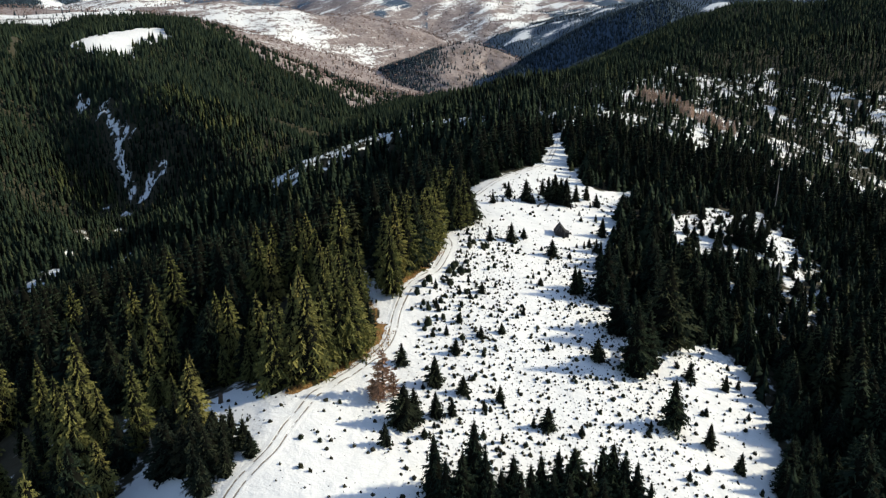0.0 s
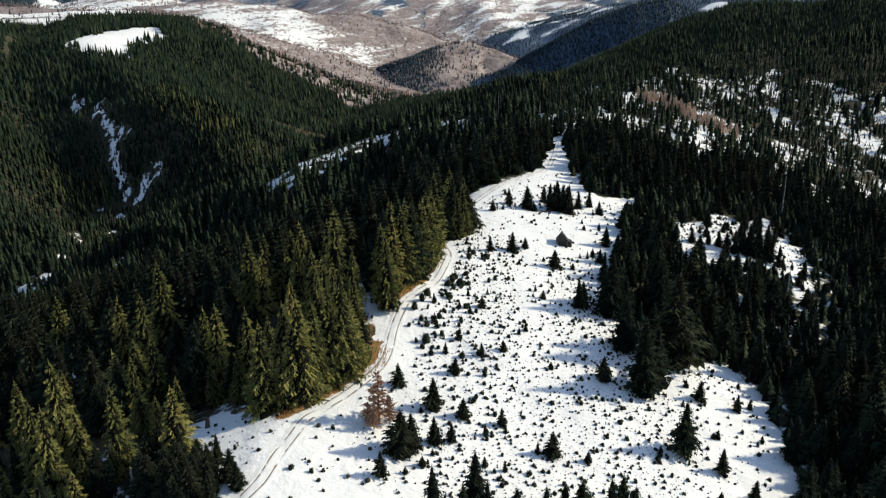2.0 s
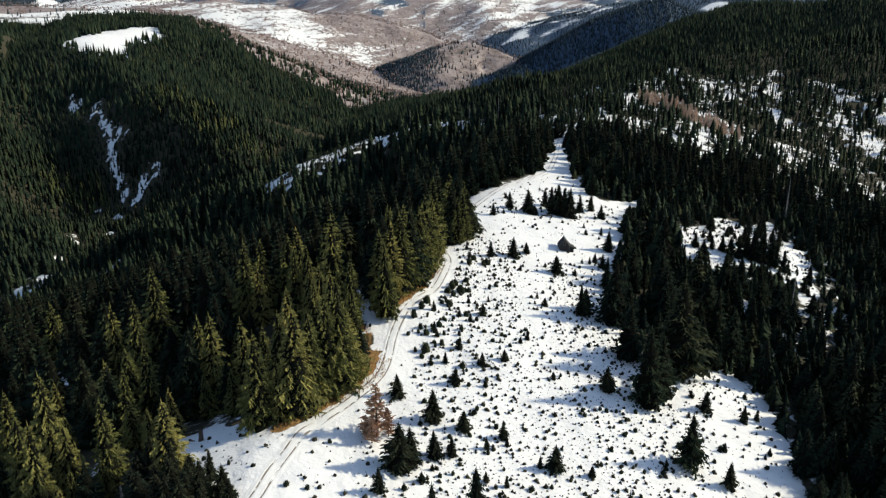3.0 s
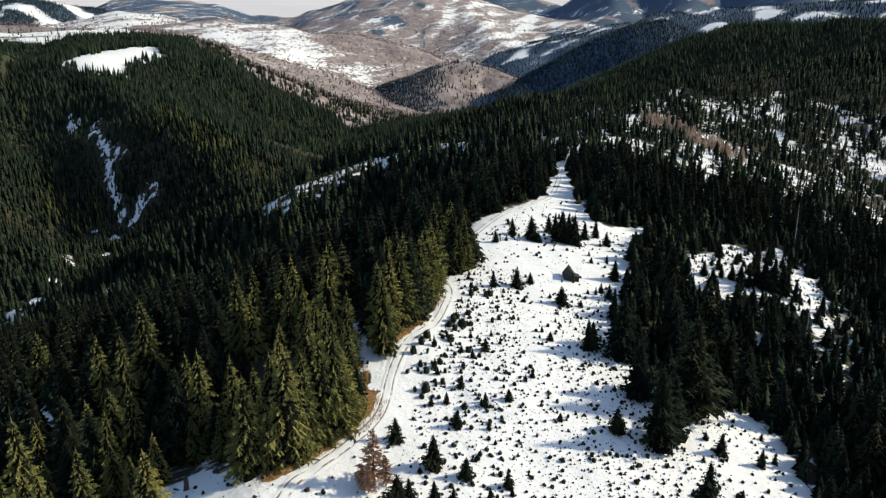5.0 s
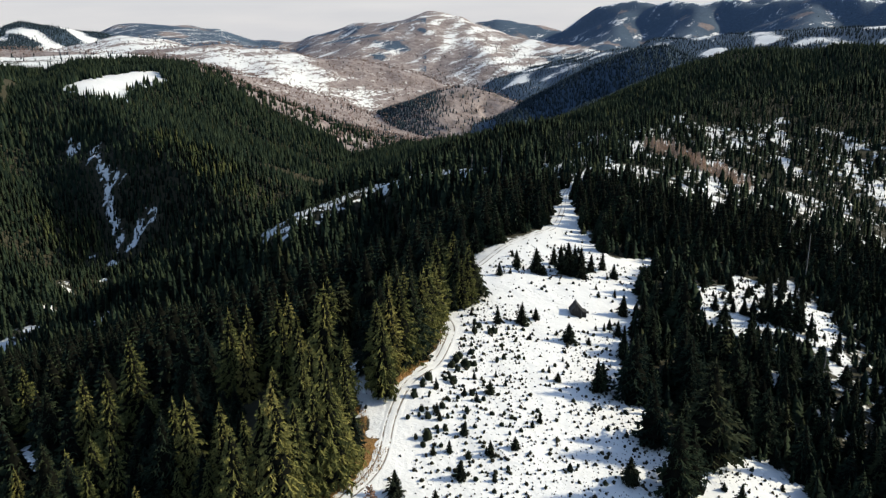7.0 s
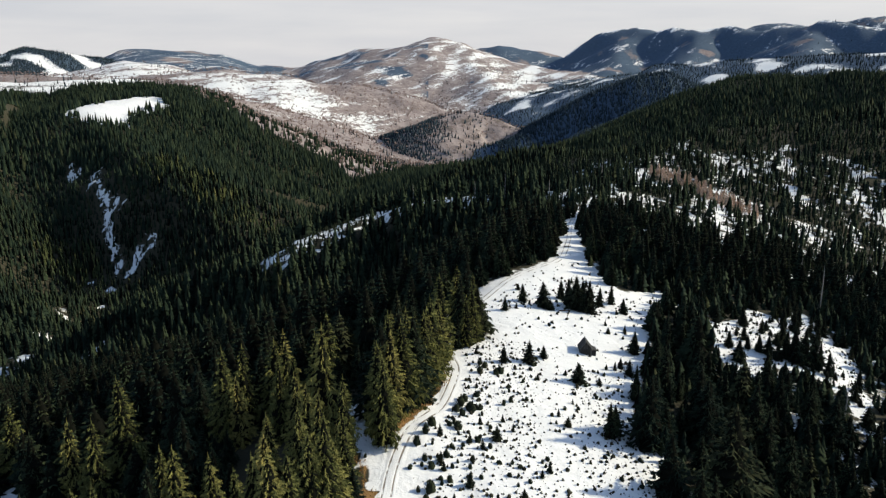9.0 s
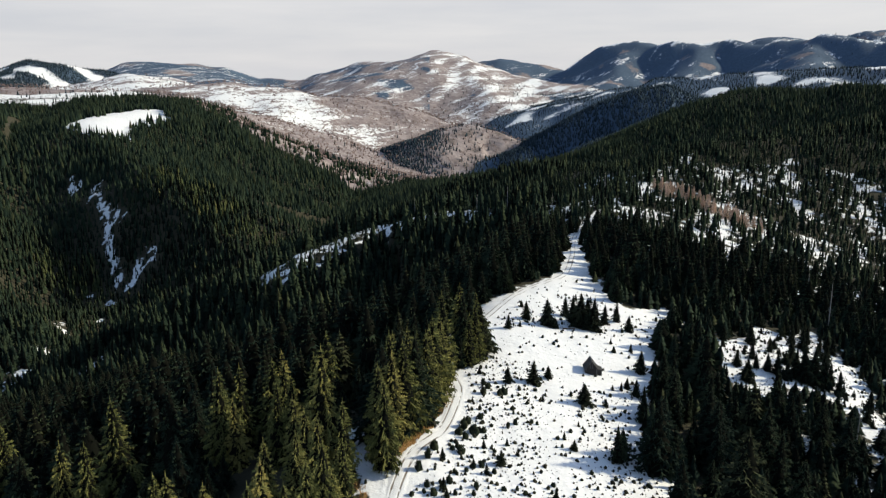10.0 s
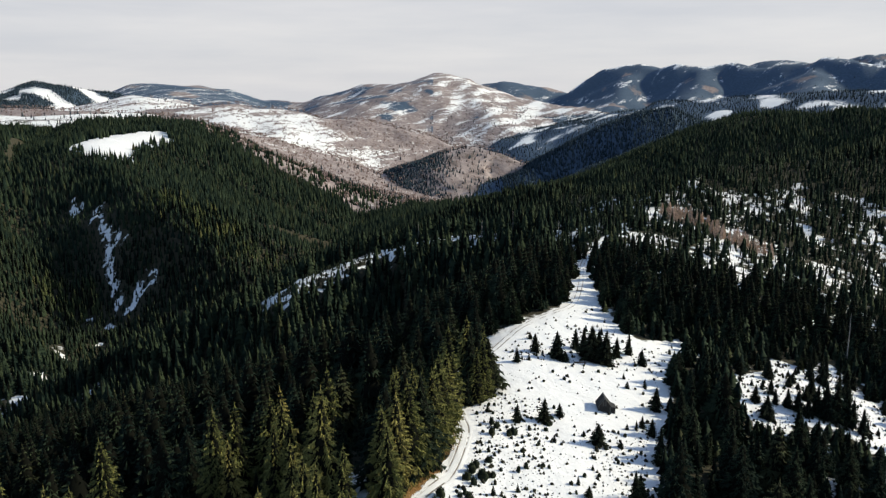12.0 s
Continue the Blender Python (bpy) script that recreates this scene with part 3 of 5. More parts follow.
def sheet(name, X, Y, Z, mat):
    """A mesh from a grid of heights."""
    n, m = X.shape
    at = np.arange(n * m).reshape(n, m)
    quads = np.stack([at[:-1, :-1], at[:-1, 1:], at[1:, 1:], at[1:, :-1]], -1).reshape(-1, 4)
    me = bpy.data.meshes.new(name)
    me.vertices.add(n * m)
    me.vertices.foreach_set("co", np.stack([X, Y, Z], -1).astype(np.float32).ravel())
    me.loops.add(quads.size)
    me.loops.foreach_set("vertex_index", quads.astype(np.int32).ravel())
    me.polygons.add(len(quads))
    me.polygons.foreach_set("loop_start", np.arange(0, quads.size, 4, dtype=np.int32))
    me.polygons.foreach_set("use_smooth", np.ones(len(quads), bool))
    me.update(calc_edges=True)
    me.materials.append(mat)
    return new(name, me)


ground = tagged(sheet("ground", X, Y, Z, GROUND), "snowy mountain land with spruce woods and bare beech slopes", "ground", kind="structure")
snow, bank, beech, fir = covering(X, Y)
paint = ground.data.color_attributes.new("cover", "FLOAT_COLOR", "POINT")
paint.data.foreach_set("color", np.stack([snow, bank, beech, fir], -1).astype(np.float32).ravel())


# ---- trees ----
def mesh_of(name, verts, tris, mats, which=None, tint=None):
    me = bpy.data.meshes.new(name)
    verts, tris = np.asarray(verts, np.float32), np.asarray(tris, np.int32)
    me.vertices.add(len(verts))
    me.vertices.foreach_set("co", verts.ravel())
    me.loops.add(tris.size)
    me.loops.foreach_set("vertex_index", tris.ravel())
    me.polygons.add(len(tris))
    me.polygons.foreach_set("loop_start", np.arange(0, tris.size, 3, dtype=np.int32))
    me.update(calc_edges=True)
    for m in mats:
        me.materials.append(m)
    if which is not None:
        me.polygons.foreach_set("material_index", np.asarray(which, np.int32))
    if tint is not None:
        a = me.attributes.new("tint", "FLOAT", "POINT")
        a.data.foreach_set("value", np.asarray(tint, np.float32))
    return me


def taper(points, radii, sides=6):
    """A tapering limb through points: vertices and triangles."""
    v, f = [], []
    for k, (p, r) in enumerate(zip(points, radii)):
        for s in range(sides):
            a = 6.2832 * s / sides
            v.append((p[0] + r * math.cos(a), p[1] + r * math.sin(a), p[2]))
    for k in range(len(points) - 1):
        for s in range(sides):
            a, b2 = k * sides + s, k * sides + (s + 1) % sides
            f += [(a, b2, b2 + sides), (a, b2 + sides, a + sides)]
    return v, f


def spruce_crown(seed, whorls, arms, detail, girth=0.17, bare=0.06, ragged=0.25, sprays=5, full=1.0):
    """A crown one metre high: whorls of drooping boughs, each with its sprays of needles. detail 2: near, 1: middling."""
    rng = random.Random(seed)
    v, f = [], []
    heavy, lobes = rng.uniform(0, 6.28), rng.randint(2, 4)
    for k in range(whorls):
        u = (k + rng.uniform(-0.25, 0.25)) / whorls
        z = bare + (1 - bare) * max(0.0, u)
        reach = girth * (1 - max(u, 0)) ** 0.8 * (1.0 if u > 0.12 else 0.8) * rng.uniform(0.82, 1.12) + 0.010
        n = max(4, round(arms * (0.55 + 0.45 * (1 - u))))
        turn = rng.uniform(0, 6.28)
        for s in range(n):
            a = turn + 6.2832 * (s + rng.uniform(-0.3, 0.3)) / n
            r = reach * rng.uniform(1 - ragged, 1 + 0.6 * ragged) * (1 + 0.12 * math.cos(a - heavy) + 0.07 * math.cos(lobes * a + 9 * u))
            ca, sa = math.cos(a), math.sin(a)
            sag = r * rng.uniform(0.3, 0.6) * (0.5 + 0.6 * (1 - u))
            wide = r * rng.uniform(0.2, 0.3) if detail == 2 else r * rng.uniform(0.2, 0.32)

            def put(out, side, up):
                v.append((ca * out - sa * side, sa * out + ca * side, z + up))
                return len(v) - 1

            if detail == 2:
                # a drooping arm, and slender sprays of needles on both its sides and below it
                root, mid, tip = put(0.0, 0, 0.01), put(r * 0.6, 0, -sag * 0.45), put(r, 0, -sag * 0.8)
                half = put(r * 0.6, 0.07 * r, -sag * 0.45 - 0.02 * r)
                f.extend([(root, mid, half), (mid, tip, half)])
                for n in range(sprays):
                    b = 0.22 + 0.75 * (n + rng.uniform(0, 0.8)) / sprays
                    side = 1 if n % 2 else -1
                    drop = -sag * 0.75 * b - 0.01
                    length = r * (0.4 - 0.2 * b) * rng.uniform(0.75, 1.25) * (0.8 if sprays > 7 else 1.0)
                    thick = 0.06 * r * full + 0.003
                    p0 = put(r * b - thick, 0, drop)
                    p1 = put(r * b + thick, 0, drop)
                    p2 = put(r * b + length * 0.62, side * length * 0.8, drop - length * rng.uniform(0.2, 0.75))
                    f.append((p0, p1, p2))
                for b in (0.5, 0.8):
                    p0, p1 = put(r * (b - 0.1), 0, -sag * 0.75 * b), put(r * (b + 0.1), 0, -sag * 0.75 * b)
                    f.append((p0, p1, put(r * b, rng.uniform(-0.1, 0.1) * r, -sag * 0.75 * b - r * rng.uniform(0.18, 0.36))))
            elif detail == 1:
                root, tip = put(0, 0, 0.015), put(r, 0, -sag)
                l, q = put(r * 0.6, wide, -sag * 0.95), put(r * 0.6, -wide, -sag * 0.95)
                m = put(r * 0.45, 0, -sag * 0.3)
                f.extend([(root, m, l), (root, q, m), (m, tip, put(r * 0.7, 0.2 * wide, -sag - 0.2 * r))])
    # the dense heart of the crown, hardly passed by light: dead twigs darkened with painted shade
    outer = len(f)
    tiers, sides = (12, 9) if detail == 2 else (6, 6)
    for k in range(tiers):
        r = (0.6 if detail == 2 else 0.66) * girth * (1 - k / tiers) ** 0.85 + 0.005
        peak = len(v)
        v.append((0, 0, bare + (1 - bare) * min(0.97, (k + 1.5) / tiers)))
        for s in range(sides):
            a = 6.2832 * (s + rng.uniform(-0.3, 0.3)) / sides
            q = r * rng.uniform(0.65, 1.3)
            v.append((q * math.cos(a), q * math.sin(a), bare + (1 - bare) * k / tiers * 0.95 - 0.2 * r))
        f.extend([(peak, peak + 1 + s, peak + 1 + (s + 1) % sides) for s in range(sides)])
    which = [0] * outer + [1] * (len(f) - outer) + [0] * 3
    top = len(v)
    v.extend([(0.006, 0, 0.95), (-0.003, 0.005, 0.95), (-0.003, -0.005, 0.95), (0, 0, 1.03)])
    f.extend([(top, top + 1, top + 3), (top + 1, top + 2, top + 3), (top + 2, top, top + 3)])
    return np.array(v), np.array(f), np.array(which)


def far_crown(seed, tiers, sides, girth=0.17):
    """A far spruce: a few ragged skirts one over the other, the shade between the boughs painted as dark faces."""
    rng = random.Random(seed)
    v, f, which = [], [], []
    for k in range(tiers):
        low, high = k / tiers * 0.94, min(1.0, (k + 1.55) / tiers)
        r = girth * (1 - k / tiers) ** 0.85 + 0.01
        peak = len(v)
        v.append((rng.uniform(-0.01, 0.01), rng.uniform(-0.01, 0.01), high))
        for s in range(sides):
            a = 6.2832 * (s + rng.uniform(-0.3, 0.3)) / sides
            q = r * (rng.uniform(0.9, 1.4) if s % 2 else rng.uniform(0.3, 0.55))
            v.append((q * math.cos(a), q * math.sin(a), low + rng.uniform(-0.03, 0.05)))
        f += [(peak, peak + 1 + s, peak + 1 + (s + 1) % sides) for s in range(sides)]
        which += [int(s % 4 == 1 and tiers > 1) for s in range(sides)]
    return np.array(v), np.array(f), np.array(which)


def round_crown(seed, clumps=5):
    """A far bare beech: a thin stem and a loose, broad head of twigs."""
    rng = random.Random(seed)
    v, f = [(0.02, 0, 0), (-0.02, 0.01, 0), (0, 0, 0.6)], [(0, 1, 2)]
    for k in range(clumps):
        a, r, z = rng.uniform(0, 6.28), rng.uniform(0.05, 0.3), rng.uniform(0.35, 0.95)
        n = len(v)
        x, y = r * math.cos(a), r * math.sin(a)
        v += [(x + 0.16, y, z), (x - 0.1, y + 0.14, z - 0.05), (x - 0.1, y - 0.14, z + 0.04), (x, y, z + 0.26)]
        f += [(n, n + 1, n + 3), (n + 1, n + 2, n + 3), (n + 2, n, n + 3)]
    return np.array(v), np.array(f)


def wood(name, shapes, places, heights, mat, label, category="wood", girths=None, seed=1):
    """A whole wood as one joined mesh: each tree a turned, scaled copy of one of the shapes."""
    rng = np.random.RandomState(seed)
    n = len(places)
    if n == 0:
        return None
    pick, turn, tint = rng.randint(len(shapes), size=n), rng.uniform(0, 6.283, n), rng.uniform(0, 1, n)
    fat = rng.uniform(0.85, 1.4, n) if girths is None else girths
    lean = rng.uniform(-0.03, 0.03, (n, 2))
    vs, fs, ts, ws, base = [], [], [], [], 0
    for k, shape in enumerate(shapes):
        sv, sf = shape[:2]
        mine = np.where(pick == k)[0]
        if len(mine) == 0:
            continue
        c, s = np.cos(turn[mine])[:, None], np.sin(turn[mine])[:, None]
        h, w = heights[mine][:, None], (heights[mine] * fat[mine])[:, None]
        x = (sv[None, :, 0] * c - sv[None, :, 1] * s) * w + sv[None, :, 2] * h * lean[mine, :1] + places[mine, 0][:, None]
        y = (sv[None, :, 0] * s + sv[None, :, 1] * c) * w + sv[None, :, 2] * h * lean[mine, 1:] + places[mine, 1][:, None]
        z = sv[None, :, 2] * h + places[mine, 2][:, None] - 0.1
        vs.append(np.stack([x, y, z], -1).reshape(-1, 3))
        fs.append((sf[None] + (np.arange(len(mine)) * len(sv))[:, None, None] + base).reshape(-1, 3))
        ts.append(np.repeat(tint[mine], len(sv)))
        ws.append(np.tile(shape[2] if len(shape) > 2 else np.zeros(len(sf), int), len(mine)))
        base += len(mine) * len(sv)
    me = mesh_of(name, np.concatenate(vs), np.concatenate(fs), [mat, INNER_SHADE], np.concatenate(ws), np.concatenate(ts))
    return tagged(new(name, me), label, category, kind="stuff")


def scatter(x0, x1, y0, y1, spacing, seed, keep):
    """Uneven places about spacing apart, thinned by keep(x, y)."""
    rng = np.random.RandomState(seed)
    gx, gy = np.meshgrid(np.arange(x0, x1, spacing), np.arange(y0, y1, spacing))
    x = gx.ravel() + rng.uniform(-0.48, 0.48, gx.size) * spacing
    y = gy.ravel() + rng.uniform(-0.48, 0.48, gx.size) * spacing
    seen = np.abs(x) < 18 + (0.61 if y0 < 640 else 0.66) * np.clip(y, 0, None) + 40 * (x > 0)
    x, y = x[seen], y[seen]
    ok = rng.uniform(0, 1, x.size) < keep(x, y)
    x, y = x[ok], y[ok]
    return np.stack([x, y, land(x, y)], -1)


# trees that stand singly at the edges of the clearing: x, y, height
BEND_TREES = [(-14.4, 185.6, 19), (-12.5, 190, 19.5), (-10.2, 194.5, 20), (-7.6, 199.5, 20), (-5.6, 204.5, 19), (-4, 212, 20), (-2.8, 218, 18), (-14.6, 191.6, 21), (-13, 195, 22), (-11, 199, 21)]
EDGE_TREES = BEND_TREES + [(-34.5, 142.3, 19.5), (-28.5, 145.4, 22), (-31.2, 143, 13), (-23.2, 151.6, 21), (-19.2, 155.2, 16.5), (-25.6, 147.9, 20), (-21, 153.6, 23), (-17.2, 160, 9),
              (-14.2, 198.6, 19), (-16.2, 196.9, 15.5), (-9.6, 201.8, 20.5), (-5, 206.3, 19), (-1.6, 224.2, 22), (2.6, 240.4, 19), (-47.2, 128, 15.5),
              (-58.8, 131.2, 18), (-69, 133.8, 16), (-63.6, 152, 16.5)]
# tall trees whose tops reach out of the shade below the track
LIT_TREES = [(-61.2, 199.9, 25), (-60.7, 214.4, 21), (-50.7, 201.5, 24), (-76.9, 207.9, 26), (-85.8, 199, 24), (-76.8, 191.4, 24), (-97.9, 204.5, 23), (-35.5, 153.9, 16.5), (-25.9, 187, 25),
             (-36.7, 193.2, 19.5), (-61.8, 159.5, 20.5), (-70.2, 159.4, 18.6), (-30.7, 183.3, 18.5), (-21.2, 177.9, 17), (-13, 180.6, 18.5), (-13.3, 207.8, 18.6), (-8, 203.7, 19), (-36.3, 202.2, 20.5),
             (-14.8, 188.4, 17), (-31.9, 159.1, 18.5), (-54, 168.7, 21), (-49.6, 163.8, 21.5), (-41.2, 159.7, 18), (-29.2, 198.3, 20.5), (-91.9, 177.8, 14), (-66.3, 132.2, 15.5), (-67, 151.9, 18.5),
             (-53.3, 147.9, 11), (-68.2, 125.5, 21), (-92.9, 159.6, 17), (-128, 246.8, 24), (-47, 199, 17), (-57, 204.5, 18), (-27.5, 166.5, 18), (-24.5, 171, 17.5), (-33.5, 170, 17), (-28, 177, 18),
             (-60, 117, 12), (-63, 121, 11), (-66, 116, 13), (-70, 120, 12), (-73, 115, 13), (-61, 112, 12), (-68, 111, 12), (-75, 122, 13), (-78, 127, 14), (-81, 119, 13), (-63.5, 127, 9), (-58.5, 128.5, 8)]
CLUMP_TREES = [(4.5, 231.5, 14), (6.6, 234.4, 16), (3.2, 236.5, 18), (8, 239.8, 14), (5.2, 241.5, 18), (9.2, 243.5, 9), (7, 247, 15), (2.2, 230, 9)]
EAST_TREES = [(101.6, 257.0, 9), (103.1, 254.8, 11), (106.1, 255.3, 12), (109.1, 255.8, 10.5), (110.9, 254.5, 9), (112.5, 252.2, 8), (93.8, 257.9, 6), (90.5, 258.4, 5), (96.0, 256.6, 6.5),
              (91, 219, 12), (94, 224, 11), (88, 226.5, 11), (97.5, 229, 10), (99.5, 235.5, 9), (86, 233, 10), (92, 236.5, 9.5), (102, 226, 10), (95, 214, 13), (84, 221, 12), (90, 243, 9), (104.5, 238, 8)]
MEADOW_TREES = [(43.6, 161.4, 18.5), (54, 175.6, 23.3), (43.4, 194, 17), (35, 194.6, 8.6), (43, 177, 13.5), (46, 199.6, 15), (47, 164.4, 15), (47.6, 144, 11.8), (36.6, 197, 7)]
FRONT_TREES = [(4.6, 116, 15.4), (-2.4, 113, 13.6), (6.3, 113.3, 12.5), (11, 114, 11.6), (16, 115, 11.8), (19, 115.6, 13), (21.6, 115.6, 13.8), (26.8, 116.4, 14), (28.8, 117, 14.2),
               (30.6, 116.4, 13), (32.8, 116.4, 12.4), (35, 115, 10), (24, 113.5, 12), (14, 112, 12), (9, 112, 10), (17.5, 112, 11), (-0.5, 110.5, 11), (2.6, 111.5, 12.5), (7, 109.5, 11), (12, 110, 11.5), (20, 111, 12),
               (22.8, 110, 11), (26, 111.5, 12.5), (29.4, 112, 12), (32, 111, 11), (35.6, 111.5, 10.5), (38, 113, 9)]
THICKET = [(-45, 117, 9), (-42, 112.5, 8), (-44.5, 121.5, 8.5), (-40.6, 117.4, 8), (-38, 116.2, 6.5), (-41.6, 123, 7), (-50.6, 130, 9), (-40, 109.6, 7.5),
           (-35.6, 120, 6), (-38.8, 119.4, 8), (-41.2, 120.6, 7.4), (-45.6, 125.4, 9), (-51.5, 126.2, 9.5), (-39, 124.4, 6.2), (-34, 117.5, 5), (-46.6, 121.4, 8.2), (-43.4, 116.6, 9.4), (-40.2, 114.2, 9),
           (-37, 113, 7), (-48.8, 118.2, 10), (-51, 122, 8.6)]
YOUNG_TREES = [(35.4, 163.9, 5.8), (56.8, 162.6, 5.0), (54.2, 140.1, 5.9), (64.9, 161.3, 4.4), (58.7, 134.2, 5.0), (3.5, 143.6, 4.4), (-9.4, 151.7, 5.0), (-2.3, 145.2, 7.0),
               (-8.2, 131.0, 9.2), (-6.2, 132.6, 7.5), (-2.1, 134.8, 5.9), (1.0, 135.9, 4.2), (7.6, 139.2, 2.7), (11.0, 143.0, 4.2), (2.3, 157.4, 4.1), (-11.2, 123.9, 5.1), (20.2, 136.9, 5.2),
               (17.3, 136.5, 2.8), (26.9, 136.2, 2.3), (10.6, 130.2, 2.5), (9.6, 186.3, 3.4), (8.3, 164.4, 3.1)]
YOUNG_TREES += [(3.9, 183.8, 2.2), (6.4, 182.1, 2.6), (-1.5, 173.6, 2.0), (3.4, 170, 2.6), (0.3, 164.3, 2.8), (7.4, 164.7, 1.9), (13.3, 167.7, 2.8), (19.4, 177.5, 2.8), (17.6, 175.3, 1.8), (6.3, 191.4, 2.2), (11.4, 194, 2.1)]
FAR_YOUNG = [(23.7, 270.0, 5.9), (29.5, 266.1, 8.5), (17.3, 258.8, 4.5), (36.6, 276.2, 6.6), (38.0, 270.7, 9.1), (40.1, 267.9, 10.9), (43.7, 266.2, 10.5), (42.2, 269, 9.4), (48.4, 273.4, 6.5),
             (53.0, 277.2, 7.2), (55.1, 269.5, 5.2), (20.6, 225.4, 6.3), (14.0, 223.2, 4.8), (32.2, 218.6, 5.4), (51.8, 241.5, 6.8), (24.9, 229.3, 3.5), (47.2, 228.0, 4.7), (31.6, 264.1, 3.6),
             (45.5, 231, 3.4), (43.6, 229, 2.6), (64, 412, 4), (66, 419, 5), (62.5, 405, 3), (67, 424, 5)]


def on_ground(rows):
    a = np.array(rows, float)
    return np.stack([a[:, 0], a[:, 1], land(a[:, 0], a[:, 1])], -1), a[:, 2]


def clear_of(rows, gap):
    """Keeps the wood's chance trees off the trees placed singly."""
    a = np.array(rows, float)
    return lambda x, y: wooded(x, y) * (np.hypot(x[:, None] - a[None, :, 0], y[:, None] - a[None, :, 1]).min(1) > gap)


SINGLE_TREES = EDGE_TREES + LIT_TREES + CLUMP_TREES + EAST_TREES + FRONT_TREES
placed, placed_tall = on_ground(SINGLE_TREES)
slender, slender_tall = on_ground(MEADOW_TREES)
near = scatter(-330, 380, 92, 420, 6.0, 11, clear_of(SINGLE_TREES + MEADOW_TREES + THICKET, 3.2))
rng = np.random.RandomState(21)
gap = -np.maximum(edge(MEADOW, near[:, 0], near[:, 1]), edge(OPENING, near[:, 0], near[:, 1]))
tall = np.where(rng.uniform(0, 1, len(near)) < 0.32, rng.uniform(16, 22, len(near)), rng.uniform(9, 16, len(near))) * np.where(gap < 5, rng.uniform(0.6, 1.0, len(near)), 1.0)
tall = tall * np.where((near[:, 0] > 75) & (near[:, 1] > 185), 0.7, 1.0) * np.where((near[:, 0] < -30) & (gap > 32) & (near[:, 1] > 190), 0.72, 1.0) * np.where((near[:, 0] > 30) & (gap < 14), 0.68, 1.0)
west_wood = (near[:, 0] < -15) & (near[:, 1] < 330) & (gap > 6)
# the trees below the opening stay low, so that its snow shows over them
def low_front(p):
    x, y = p[:, 0], p[:, 1]
    below = (x + 2 > 0.37 * (y - 46)) & (y < 258)
    return np.where(below, 2.4 + 0.46 * off_line([(80, 244), (85, 242), (94, 249), (101, 251), (108, 248), (115, 240), (122, 242), (132, 255)], x, y), 99)


tall = np.minimum(tall, low_front(near))
tall = np.where(west_wood, np.where(rng.uniform(0, 1, len(near)) < 0.2, rng.uniform(17, 24, len(near)), rng.uniform(6.5, 12.5, len(near))), tall)
order = np.argsort(np.hypot(near[:, 0], near[:, 1] - 60) + 1.2 * np.clip(gap, 0, 40) + 60 * (near[:, 0] > 75))
count = 300 - len(placed) - len(slender)
single, joined = order[:count], order[count:]
HERO = [spruce_crown(100 + k, 26, 10, 2, girth=0.2 + 0.02 * (k % 3), ragged=0.35, sprays=5, full=1.1) for k in range(6)]
FINE = [spruce_crown(160 + k, 27, 11, 2, girth=0.2 + 0.02 * (k % 3), ragged=0.35, sprays=9, full=0.8) for k in range(6)]
SLIM = [spruce_crown(120 + k, 17, 12, 2, girth=0.27 + 0.035 * (k % 3), bare=0.0, sprays=6, full=1.7) for k in range(5)]
MIDDLING = [spruce_crown(200 + k, 19, 12, 1, girth=0.245 + 0.02 * (k % 3)) for k in range(6)]
MEDIUM = [spruce_crown(290 + k, 13, 9, 1, girth=0.25 + 0.02 * (k % 3)) for k in range(6)]
FAR = [far_crown(300 + k, 6, 8, 0.2) for k in range(5)]
UNDERWOOD = [far_crown(320 + k, 4, 7, 0.29) for k in range(5)]
SPIRES = [far_crown(340 + k, 1, 7, 0.17) for k in range(5)]
FARTHEST = [far_crown(330 + k, 2, 6, 0.17) for k in range(4)]


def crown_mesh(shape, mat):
    return mesh_of("crown", shape[0], shape[1], [mat, INNER_SHADE], shape[2])


def spruce(k):
    """A spruce one metre high: trunk and crown under an empty at its foot."""
    tree = tagged(new("spruce_tree"), "tall dark green spruce standing at the edge of the clearing", "tree", "spruces")
    tv, tf = taper([(0, 0, -0.02), (0.002, 0, 0.3), (0, 0.002, 0.97)], [0.014, 0.010, 0.002])
    for name, me in (("trunk", mesh_of("trunk", tv, tf, [BARK])), ("crown", crown_mesh(HERO[k], NEEDLES))):
        new(name, me).parent = tree
    return tree


def sunlit_spruce(k):
    """A spruce with sunlight put into its yellowish needle colour."""
    tree = tagged(new("spruce_tree"), "tall spruce with sunlit yellow-olive needle colour beside the track", "tree", "spruces")
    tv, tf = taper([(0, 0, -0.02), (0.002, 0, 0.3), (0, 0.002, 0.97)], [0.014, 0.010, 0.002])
    for name, me in (("trunk", mesh_of("trunk", tv, tf, [BARK])), ("crown", crown_mesh(FINE[k], SUNLIT_YELLOW))):
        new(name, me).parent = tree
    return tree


def young_spruce(k):
    tree = tagged(new("young_spruce"), "young dark spruce rising out of the snowy meadow", "tree", "young spruces")
    tv, tf = taper([(0, 0, -0.03), (0.002, 0, 0.4), (0, 0.002, 0.97)], [0.016, 0.011, 0.002], 5)
    for name, me in (("trunk", mesh_of("trunk", tv, tf, [BARK])), ("crown", crown_mesh(SLIM[k], YOUNG))):
        new(name, me).parent = tree
    return tree


def grown(x, y, z, height, fat, turn, lean=(0, 0)):
    return pose(x, y, z - 0.05, lean[0], lean[1], turn) @ Matrix.Diagonal((height * fat, height * fat, height, 1))


